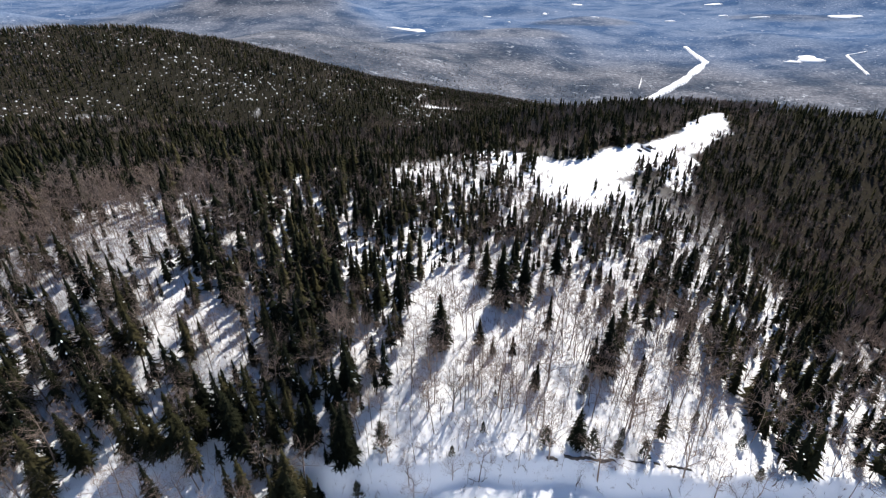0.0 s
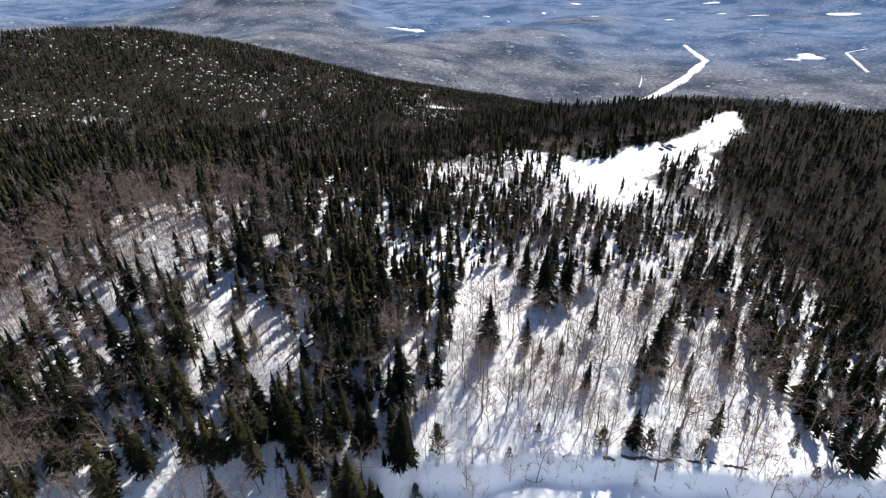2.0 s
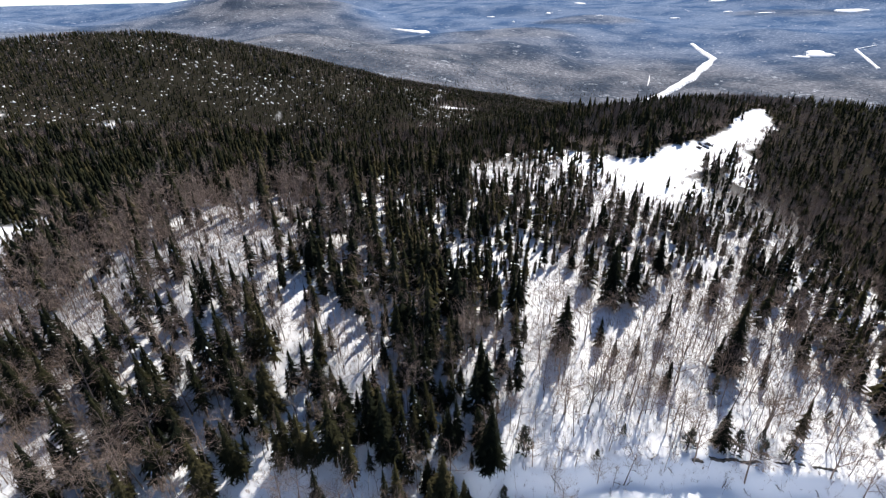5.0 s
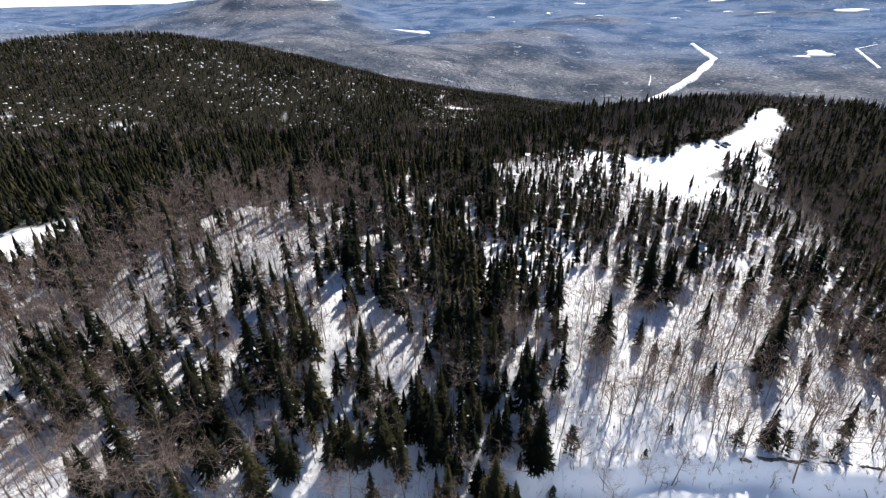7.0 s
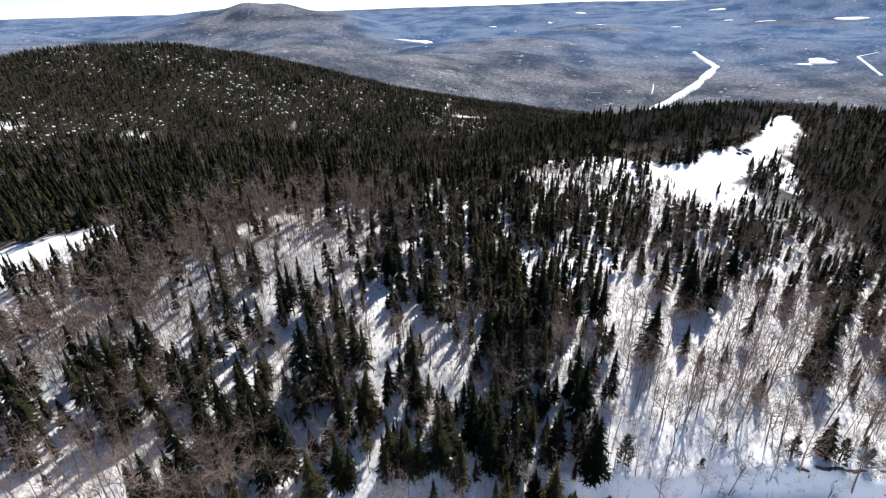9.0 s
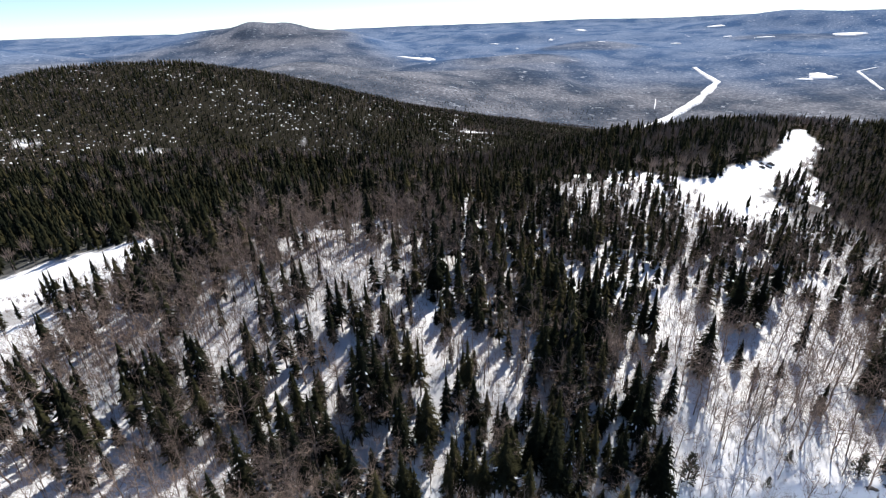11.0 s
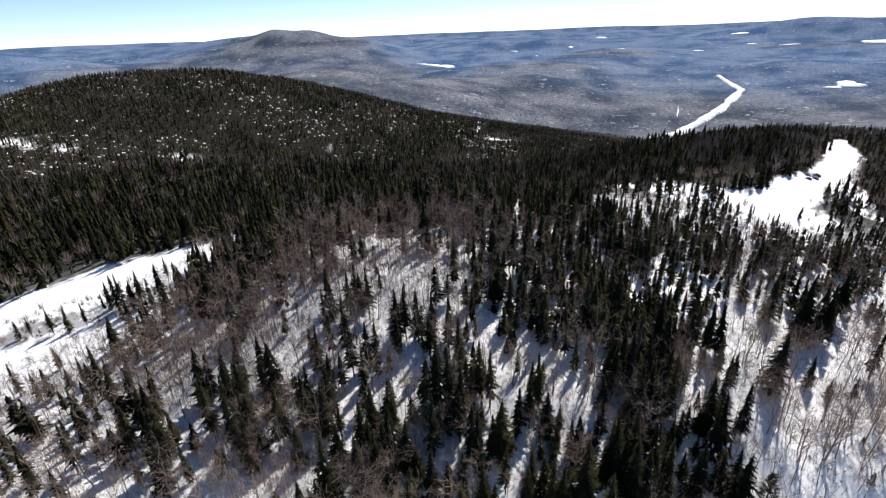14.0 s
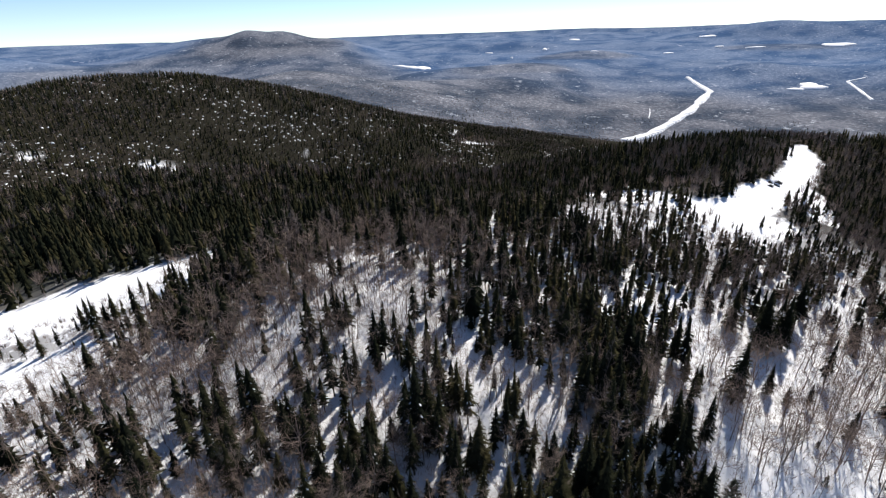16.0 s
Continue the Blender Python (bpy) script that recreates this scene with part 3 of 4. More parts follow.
def hardwood(rnd, limbs, boughs, twigs, fork, spread, thick, width, sides=5):
    """A leafless tree: a crooked trunk that forks into limbs, and a rounded crown of boughs and fine twigs."""
    wood, fine = Build(), Build()

    def drift(s):
        return Vector((rnd.uniform(-s, s), rnd.uniform(-s, s), rnd.uniform(-s, s)))

    lean = drift(0.05)
    spine = [Vector((0, 0, -0.03)), Vector((lean.x * 0.5, lean.y * 0.5, fork * 0.6)) + drift(0.008), Vector((lean.x, lean.y, fork + 0.08)) + drift(0.015),
             Vector((lean.x * 1.4, lean.y * 1.4, 0.72)) + drift(0.03), Vector((lean.x * 1.6, lean.y * 1.6, 0.98))]
    wood.tube(spine, [thick, thick * 0.85, thick * 0.65, thick * 0.3, thick * 0.06], sides)
    paths = [(spine[2], spine[3], spine[4])]
    for n in range(limbs):
        k = (n + rnd.random()) / limbs
        p = spine[2].lerp(spine[3], k * 0.8) if k > 0.25 else spine[1].lerp(spine[2], 0.55 + k * 1.8)
        a, el = n * 2.4 + rnd.uniform(-0.5, 0.5), rnd.uniform(0.0, 0.5) + k * 0.7
        e = Vector((lean.x, lean.y, 0)) + Vector((spread * math.cos(el) * math.cos(a), spread * math.cos(el) * math.sin(a), 0.58 + 0.34 * math.sin(el))) * rnd.uniform(0.8, 1.0)
        m = p.lerp(e, 0.5) + Vector((0, 0, rnd.uniform(-0.02, 0.05))) + drift(0.03)
        wood.tube([p, m, e], [thick * 0.42 * (1.2 - 0.6 * k), thick * 0.24, thick * 0.05], 3)
        paths.append((p, m, e))
    for p, m, e in paths:
        for n in range(boughs):
            f = 0.25 + 0.75 * (n + rnd.random()) / boughs
            a = p.lerp(m, f * 2) if f < 0.5 else m.lerp(e, f * 2 - 1)
            way = (e - p).normalized() * 0.7 + Vector((rnd.uniform(-1, 1), rnd.uniform(-1, 1), rnd.uniform(-0.3, 0.9)))
            way.normalize()
            end = a + way * spread * rnd.uniform(0.35, 0.7)
            end.z = min(end.z, 1.03)
            fine.sliver(a, end, width * 1.6)
            for _ in range(twigs):
                q = a.lerp(end, rnd.uniform(0.2, 1.0))
                w2 = (way * 0.6 + Vector((rnd.uniform(-1, 1), rnd.uniform(-1, 1), rnd.uniform(-0.4, 0.9)))).normalized()
                fine.sliver(q, q + w2 * spread * rnd.uniform(0.2, 0.42), width * rnd.uniform(0.7, 1.2))
    return wood.arrays(), fine.arrays()


def hardwood_far(rnd, count, width):
    """A leafless tree from afar: trunk and a rounded spray of boughs."""
    b = Build()
    b.sliver((0, 0, -0.02), (0.02, 0, 0.9), 0.012 + width * 0.25)
    for _ in range(count):
        a = Vector((0, 0, rnd.uniform(0.3, 0.6)))
        ang, el = rnd.uniform(0, math.tau), rnd.uniform(-0.1, 1.4)
        r = 0.32 * math.cos(el) * rnd.uniform(0.6, 1.05)
        b.sliver(a.lerp((r * math.cos(ang), r * math.sin(ang), 0.75), 0.4), (r * math.cos(ang), r * math.sin(ang), 0.60 + 0.4 * math.sin(el)), width * rnd.uniform(0.7, 1.4))
    return b.arrays()


def sapling(rnd, twigs):
    """A thin leafless young tree: a crooked whip, forked, with a spray of side twigs."""
    b = Build()
    bow = rnd.uniform(-0.12, 0.12), rnd.uniform(-0.12, 0.12)
    stem = [Vector((0, 0, -0.03)), Vector((bow[0] * 0.4, bow[1] * 0.4, 0.34)), Vector((bow[0], bow[1] * 1.3, 0.66)), Vector((bow[0] * 1.8, bow[1] * 1.2, 1.0))]
    for p, q, w in zip(stem, stem[1:], (0.014, 0.011, 0.008)):
        b.sliver(p, q, w)
        b.sliver(q, p, w * 0.8)
    for _ in range(twigs):
        k = rnd.uniform(0.25, 0.95) * 3
        i = min(int(k), 2)
        a = stem[i].lerp(stem[i + 1], k - i)
        ang, r = rnd.uniform(0, math.tau), rnd.uniform(0.10, 0.30) * (1.25 - k / 3)
        e = a + Vector((r * math.cos(ang), r * math.sin(ang), rnd.uniform(0.05, 0.26)))
        b.sliver(a, e, 0.0080)
        for _ in range(2):
            m = a.lerp(e, rnd.uniform(0.3, 0.9))
            b.sliver(m, m + Vector((rnd.uniform(-0.11, 0.11), rnd.uniform(-0.11, 0.11), rnd.uniform(0.0, 0.14))), 0.0060)
    return b.arrays()


def brush(rnd, stems):
    """A tuft of low bare stems poking through the snow."""
    b = Build()
    for _ in range(stems):
        a, r = rnd.uniform(0, math.tau), rnd.uniform(0.0, 0.35)
        p = Vector((r * math.cos(a), r * math.sin(a), -0.05))
        b.sliver(p, p + Vector((rnd.uniform(-0.4, 0.4), rnd.uniform(-0.4, 0.4), rnd.uniform(0.5, 1.0))), 0.055)
    return b.arrays()


rnd = random.Random(7)
SPRUCE_KINDS = (
    ("spruce_tree", "dark green spruce with a dense narrow crown standing in snow", 23, 0.160, 0.07, 0.22),
    ("spruce_tree", "tall dark spruce with bare lower trunk above the snow", 19, 0.145, 0.25, 0.34),
    ("fir_tree", "broad olive-green fir with branches down to the snow", 22, 0.195, 0.05, 0.22),
    ("fir_tree", "thin ragged fir with gaps between its branches", 18, 0.165, 0.18, 0.50),
    ("spruce_tree", "slender pointed spruce with short drooping branches", 24, 0.125, 0.10, 0.28),
    ("fir_tree", "dark fir with snow pads lying on its branches", 22, 0.172, 0.10, 0.30),
)
CONIFER_NEAR = [conifer_near(rnd, w, s, b, g) for _, _, w, s, b, g in SPRUCE_KINDS]
CONIFER_SNOW = [snow_on_branches(rnd, s, b, 20 if n == 5 else 7) for n, (_, _, w, s, b, g) in enumerate(SPRUCE_KINDS)]
CONIFER_PLAIN = [conifer_plain(rnd, 12, s * 0.98, b) for _, _, w, s, b, g in SPRUCE_KINDS]
CONIFER_MID = [conifer_tiers(rnd, 5, 4, s * 1.12, b) for s, b in ((0.16, 0.06), (0.14, 0.2), (0.20, 0.04), (0.12, 0.1), (0.17, 0.15), (0.15, 0.0))]
CONIFER_FAR = [conifer_far(rnd) for _ in range(4)]
YOUNG_PINE = [young_pine(rnd, 230) for _ in range(2)]
HARDWOOD_KINDS = (
    ("birch_tree", "leafless grey-brown birch with upswept twigs over snow", 9, 0.36, 0.24, 0.010),
    ("maple_tree", "bare brown maple with a wide rounded twiggy crown", 12, 0.34, 0.34, 0.013),
    ("birch_tree", "slim leafless birch leaning over the snow", 7, 0.44, 0.19, 0.008),
    ("maple_tree", "bare forked maple with thick spreading limbs", 11, 0.22, 0.38, 0.016),
)
HARDWOOD_NEAR = [hardwood(rnd, l, 7, 6, f, s, k * 0.85, 0.0020) for _, _, l, f, s, k in HARDWOOD_KINDS]
HARDWOOD_PLAIN = [hardwood(rnd, l // 2, 6, 6, f, s, k * 0.75, 0.0028, 3) for _, _, l, f, s, k in HARDWOOD_KINDS]
HARDWOOD_LIGHT = [hardwood(rnd, 3, 6, 5, f, s, k * 0.7, 0.0058, 3) for _, _, l, f, s, k in HARDWOOD_KINDS]
SAPLING = [sapling(rnd, 7) for _ in range(6)]
BRUSH = [brush(rnd, 7) for _ in range(6)]
HARDWOOD_MID = [hardwood_far(rnd, 26, 0.018) for _ in range(5)]
HARDWOOD_FAR = [hardwood_far(rnd, 8, 0.065) for _ in range(4)]


# ---- where the trees stand ----
def scatter(cell, x0, x1, y0, y1, seed):
    """Places on a loose grid."""
    g = np.random.RandomState(seed)
    gx, gy = np.meshgrid(np.arange(x0, x1, cell), np.arange(y0, y1, cell))
    x, y = gx.ravel() + g.uniform(0, cell, gx.size), gy.ravel() + g.uniform(0, cell, gy.size)
    keep = np.abs(x - MIDDLE[0]) < 68 + 0.90 * y
    return x[keep], y[keep], g


def grown(which, cell, near, far, seed, thin=1.0):
    """Places of conifers (0) or hardwoods (1) between two distances: x, y, height, turn, tone."""
    x, y, g = scatter(cell, MIDDLE[0] - far, MIDDLE[0] + far, 40, far, seed)
    d = np.hypot(x - MIDDLE[0], y)
    chance = growth(x, y)[which] * cell * cell * thin
    keep = (d >= near) & (d < far) & (g.uniform(0, 1, x.size) < chance)
    x, y = x[keep], y[keep]
    n = len(x)
    big = fractal(x, y, 25, 91, 2)
    h = (6.4 + 6.5 * big) * g.uniform(0.4, 1.28, n) if which == 0 else (6.6 + 5.0 * big) * g.uniform(0.6, 1.25, n)
    d = d[keep]
    h = h * (1 - 0.45 * fade(-0.6, 0.1, strip(x, y, -175, 74, -134, 102, 16, 11)))
    h = h * (1 - 0.30 * fade(-0.6, 0.0, strip(x, y, 0, 140, 70, 130, 40, 34))) * (1 - 0.35 * fade(-0.5, 0.3, strip(x, y, 2, 146, 60, 140, 18, 14)))
    h = h * (1 + (1.1 * fractal(x, y, 45, 95, 3) - 0.55) * fade(250, 420, d))
    h = h * (1 - 0.2 * fade(90, 130, x) * fade(120, 150, d))
    h = h * (1 + 0.12 * fade(95, 120, d)) * (1 - 0.22 * fade(130, 220, d)) * (1 - 0.25 * fade(230, 520, d)) * (1 - 0.3 * fade(-112, -124, x) * (1 - fade(95, 110, y)))
    return np.stack([x, y, h, g.uniform(0, math.tau, n), g.uniform(0, 1, n)], -1)


def joined(name, label, category, places, shapes, materials, part_of=None):
    """One mesh with a copy of one of the shapes at each place. shapes: (verts, tris, material index per tri)."""
    verts, tris, index, tones, base = [], [], [], [], 0
    pick = (np.arange(len(places)) * 7 + (places[:, 4] * 97).astype(int)) % len(shapes)
    ground_z = terrain(places[:, 0], places[:, 1])
    for k, (v, f, m) in enumerate(shapes):
        rows = places[pick == k]
        if not len(rows):
            continue
        gz = ground_z[pick == k]
        c, s = np.cos(rows[:, 3])[:, None], np.sin(rows[:, 3])[:, None]
        h = rows[:, 2][:, None]
        wide = (0.85 + 0.4 * rows[:, 4])[:, None]
        px = (v[None, :, 0] * c - v[None, :, 1] * s) * h * wide + rows[:, 0][:, None]
        py = (v[None, :, 0] * s + v[None, :, 1] * c) * h * wide + rows[:, 1][:, None]
        pz = v[None, :, 2] * h + gz[:, None]
        verts.append(np.stack([px, py, pz], -1).reshape(-1, 3))
        tris.append((f[None] + (np.arange(len(rows)) * len(v))[:, None, None] + base).reshape(-1, 3))
        index.append(np.tile(m, len(rows)))
        tones.append(np.repeat(rows[:, 4], len(v)))
        base += len(rows) * len(v)
    me = mesh_from(name, np.vstack(verts), np.vstack(tris), materials, np.concatenate(index), np.concatenate(tones))
    return tagged(new(name, me), label, category, kind="stuff")


def merged(*pieces):
    """Shapes with their material numbers as one shape."""
    v, f, m, n = [], [], [], 0
    for k, (pv, pf) in enumerate(pieces):
        v.append(pv), f.append(pf + n), m.append(np.full(len(pf), k))
        n += len(pv)
    return np.vstack(v), np.vstack(f), np.concatenate(m)


def tree_thing(name, label, category, group, parts):
    """A tree one metre high at the origin: an empty with its trunk and crown."""
    root = tagged(new(name), label, category, group)
    for part_name, (v, f), mat in parts:
        ob = new(part_name, mesh_from(part_name, v, f, [mat]))
        ob.parent = root
        if part_name in ("bough_spray", "snow"):
            tagged(ob, kind="stuff")
    return root


def plant(kinds, places, first):
    """Copies of the model trees at the places."""
    for n, (x, y, h, turn, k) in enumerate(places):
        model = kinds[(n * 7 + int(k * 97)) % len(kinds)]
        wide = h * (0.85 + 0.4 * k)
        z = float(terrain(np.array([x]), np.array([y]))[0])
        m = Matrix.Translation((x, y, z)) @ Matrix.Rotation(turn, 4, "Z") @ Matrix.Diagonal((wide, wide, h, 1))
        if model in first:
            model.matrix_basis = m
            first.discard(model)
        else:
            copy_thing(model, m @ Matrix.Diagonal([1 / v for v in model.scale] + [1]))


def nearest_first(places):
    """Sorted by distance from the flight line."""
    k = np.clip(-places[:, 0] / 55, 0, 1)
    return places[np.argsort(np.hypot(places[:, 0] + 55 * k, places[:, 1]))]


# firs that stand out in the birch glade: x, y, height
GLADE_FIRS = (
    (-0.9, 72.5, 13), (6.5, 74.5, 7.3), (8.9, 72.4, 4.4), (12.6, 71.7, 6.1), (9.1, 92.7, 11.4), (12, 86.9, 15),
    (14.8, 92.3, 11.1), (16.7, 88.9, 13.4), (17, 87.3, 13.8), (25, 94.9, 13.6), (20.5, 78.2, 10.9), (17.4, 103.9, 8.4),
    (23.6, 109.9, 6.3), (28, 71.3, 9.2), (24.4, 66.5, 8.6), (30, 70.9, 14.8), (34.5, 76.8, 14), (21.5, 91.7, 7.2),
    (-8.8, 78.3, 12.6), (-10.2, 70.8, 9), (59.2, 101.7, 11.4), (49, 95, 9.1), (52.1, 92.7, 9.5), (47.8, 76.9, 10.7),
    (59.2, 94.3, 9.7), (37.7, 71.6, 6.4),
)
# young firs above the road bank: x, y, height
BANK_FIRS = (
    (0.9, 53.4, 2.2), (6.1, 57.0, 2.6), (23.8, 55.0, 5.2), (28.0, 54.6, 4.2), (32.8, 55.1, 4.4), (16.2, 55.4, 4.6), (25.1, 65.8, 4.6),
    (45.2, 63.2, 3.2), (51.5, 58.7, 3.4), (51.8, 53.2, 3.0), (-14.1, 49.7, 4.4), (8.6, 63.1, 1.8), (-10.5, 54.8, 5.8), (29.6, 57.5, 3.0),
)
# firs round the western glade: x, y, height
WEST_FIRS = (
    (-78, 89.4, 7.4), (-68, 76.8, 10.8), (-66.3, 76.2, 11.6), (-64.1, 76.4, 10.9), (-61.4, 76.8, 10.2), (-56.6, 70.2, 11.6),
    (-58.8, 86, 7.2), (-53.2, 86.3, 9.5), (-52, 88.9, 8.4), (-55.2, 76.5, 5.8), (-53.6, 76.9, 5.4), (-51.6, 64, 11.6),
    (-46.6, 70, 5.5), (-59.8, 59.8, 16.2), (-67.7, 63.5, 6.4), (-64.1, 60.9, 5.9), (-81.9, 79.3, 9.5), (-76.6, 73.1, 12.4),
    (-90.7, 94.1, 4.7), (-92, 86.9, 3.1), (-88.4, 95.8, 6.2), (-86.7, 64, 12.9), (-93.6, 62.3, 12.6), (-80.1, 61, 11),
    (-41.1, 60, 6.5),
)
# firs of the wood between the glades: x, y, height
MIDDLE_FIRS = (
    (-104.9, 88.4, 6.4), (-115, 90.7, 6.5), (-99.5, 91.3, 8.4), (-102.5, 92.5, 6.8), (-98.5, 95.5, 6.7), (-110.1, 94.8, 6.9),
    (-28, 79.3, 9.1), (-25, 79.8, 6.4), (-34.6, 78.5, 7.2), (-39.2, 75.8, 6.7), (-8.8, 86, 7.6), (-7.6, 80.8, 11.2),
    (-12.1, 62.8, 7.1), (-17.1, 66.5, 5.3), (-13.1, 74.5, 6.6), (-8.3, 72.5, 7.9), (-30.5, 62.1, 6.9), (-12.9, 67, 8.3),
    (-21, 83, 8.5), (-18.9, 85.3, 8.6), (-15.4, 80, 6.5), (-11.9, 83, 6.6), (-33.3, 65, 7.3),
)
# firs along the ski run: x, y, height
TRAIL_FIRS = (
    (-154.6, 88.8, 4.8), (-152.2, 89.4, 5.7), (-146.3, 88.8, 7.1), (-142.8, 89.2, 6), (-139.6, 90.5, 6.1), (-138.5, 95.3, 5.2),
    (-135.1, 95.4, 9.2), (-133.6, 95.1, 9.7), (-130.7, 95, 7.3), (-129.2, 95.7, 9.3), (-125.3, 97.2, 9.5), (-126.6, 105.6, 5.7),
    (-127.8, 115.1, 5), (-137.9, 69.9, 7.6), (-130.9, 68.9, 6.7), (-133, 68.7, 6.3), (-127.5, 69.9, 6.1), (-126.5, 71.9, 6.7),
    (-124.7, 73.1, 8.1), (-121.5, 71.8, 5.7), (-129.2, 106.5, 7.1), (-137.6, 96.4, 7.4),
)
# tall firs on the near slope: x, y, height
NEAR_FIRS = (
    (-110.8, 84.6, 10.5), (-105.8, 88, 10), (-90.3, 68.3, 10.2), (-88.6, 68.1, 8.7), (-93, 62.8, 13.6), (-97.2, 61.1, 10.8),
    (-91.2, 61.7, 12.4), (-80.8, 61.3, 12), (-80.9, 81.2, 9.2), (-77.8, 82.7, 10), (-74, 82.1, 11.3), (-89.6, 85.5, 3.3),
    (-72.5, 66.7, 8.3), (-71.2, 72.4, 8.4), (-77.4, 64.2, 9.9), (-80.4, 59.5, 11), (-71.8, 62.6, 6.5), (-67.6, 61.4, 8.2),
    (-64.7, 61.4, 8.2), (-60.2, 65.7, 11.6), (-58.2, 61.9, 14.1), (-56.2, 60.6, 12.5), (-54.6, 56.1, 10.7), (-120.4, 51.6, 9.3),
    (-114.2, 52.9, 9.6), (-61.7, 72.2, 9.5),
)


def listed(*lists):
    """Single trees placed to fit the camera's view, with a turn and a tone."""
    g = np.random.RandomState(77)
    rows = [(x, y, h, g.uniform(0, math.tau), g.uniform(0, 1)) for rows in lists for x, y, h in rows]
    return np.array(rows)


def apart(places, others, gap):
    """The places that keep a gap from the others."""
    d = np.hypot(places[:, None, 0] - others[None, :, 0], places[:, None, 1] - others[None, :, 1])
    return places[d.min(1) > gap]


def spaced(places, gap):
    """Drops every place that crowds one before it."""
    keep = []
    for row in places:
        if all(math.hypot(row[0] - q[0], row[1] - q[1]) > gap for q in keep):
            keep.append(row)
    return np.array(keep)


pines = listed(BANK_FIRS)
firs = spaced(np.vstack([listed(GLADE_FIRS, WEST_FIRS, MIDDLE_FIRS, TRAIL_FIRS, NEAR_FIRS)]), 1.3)
firs = apart(firs, pines, 1.3)
conifers = nearest_first(apart(apart(grown(0, 2.0, 0, 150, 101), firs, 1.8), pines, 2.0))
hardwoods = nearest_first(apart(grown(1, 1.9, 0, 150, 102), firs, 1.0))
singles = 300 - len(firs)

spruce_models = [tree_thing(name, label, name.split("_")[0] + " tree", "conifers on the slope",
                            [("trunk", CONIFER_NEAR[n][1], CONIFER_BARK), ("crown", CONIFER_NEAR[n][0], NEEDLES)] + ([("snow", CONIFER_SNOW[n], SNOW)] if n in (1, 3, 5) else []))
                 for n, (name, label, *_) in enumerate(SPRUCE_KINDS)]
hardwood_models = [tree_thing(name, label, name.split("_")[0] + " tree", "leafless trees on the slope",
                              [("trunk", HARDWOOD_NEAR[n][0], BIRCH if n in (0, 2) else TWIGS), ("bough_spray", HARDWOOD_NEAR[n][1], TWIGS)])
                   for n, (name, label, *_) in enumerate(HARDWOOD_KINDS)]
pine_models = [tree_thing("pine_tree", "bushy grey-green young pine on the snow bank", "pine tree", "young pines on the road bank",
                          [("trunk", t, CONIFER_BARK), ("crown", c, YOUNG_NEEDLES)]) for c, t in YOUNG_PINE]
plant(pine_models, pines, set(pine_models))
plant(spruce_models, np.vstack([firs, conifers[:singles]]), set(spruce_models))
plant(hardwood_models, hardwoods[:300], set(hardwood_models))


def plain(shapes):
    return [(v, f, np.zeros(len(f))) for v, f in shapes]


joined("conifer_forest", "dark conifers crowding the near slope", "forest", conifers[singles:],
       [merged(c, t) for c, t in CONIFER_PLAIN], [NEEDLES, CONIFER_BARK])
others = hardwoods[300:]
close = np.hypot(others[:, 0] - MIDDLE[0], others[:, 1]) < 96
joined("hardwood_forest", "leafless grey-brown hardwoods on the near slope", "forest", others[close],
       [merged(w, t) for w, t in HARDWOOD_PLAIN], [TWIGS, TWIGS])
joined("hardwood_forest", "leafless hardwoods farther up the slope", "forest", others[~close],
       [merged(w, t) for w, t in HARDWOOD_LIGHT], [TWIGS, TWIGS])
saplings = grown(1, 1.0, 0, 150, 103, thin=1.7)
saplings[:, 2] *= 0.50
joined("saplings", "thin leafless saplings poking out of the snow", "saplings", saplings, plain(SAPLING), [TWIGS])
tufts = grown(1, 0.7, 0, 118, 108, thin=6.0)
tufts[:, 2] *= 0.13
g = np.random.RandomState(110)
bank = np.stack([g.uniform(-16, 64, 170), 53.6 - np.abs(g.normal(0, 1.2, 170)), g.uniform(0.25, 0.8, 170), g.uniform(0, math.tau, 170), g.uniform(0, 1, 170)], -1)
tufts = np.vstack([tufts, bank])
joined("brush", "low bare brush and stems poking through the snow", "brush", tufts, plain(BRUSH), [TWIGS])
joined("conifer_forest", "dark conifers on the ridge behind the glades", "forest", grown(0, 2.0, 150, 380, 104, thin=0.78), plain(CONIFER_MID), [NEEDLES])
joined("hardwood_forest", "brown leafless hardwoods among the ridge conifers", "forest", grown(1, 2.4, 150, 380, 105, thin=0.9), plain(HARDWOOD_MID), [TWIGS])


def snow_gaps(count):
    """Small openings in the woods of the hill across the valley: x, y, radius."""
    g = np.random.RandomState(120)
    x, y = g.uniform(-640, 260, count), g.uniform(330, 860, count)
    share = fade(0.40, 0.62, fractal(x, y, 45, 135, 4)) * (0.45 + 0.55 * (1 - fade(520, 700, y)))
    keep = (g.uniform(0, 1, count) < share) & (np.abs(x - MIDDLE[0]) < 60 + 0.9 * y)
    return np.stack([x, y, g.uniform(0.6, 1.4, count) * g.uniform(0.6, 1.5, count)], -1)[keep]


def clear_of(places, gaps):
    """The trees that neither stand in a gap nor hide it from the camera."""
    keep = np.ones(len(places), bool)
    for a in range(0, len(places), 2000):
        p = places[a:a + 2000]
        dx, dy = p[:, None, 0] - gaps[None, :, 0], p[:, None, 1] - gaps[None, :, 1]
        keep[a:a + 2000] = ~((np.abs(dx) < gaps[None, :, 2] + 0.4) & (dy < gaps[None, :, 2]) & (dy > -6.0)).any(1)
    return places[keep]


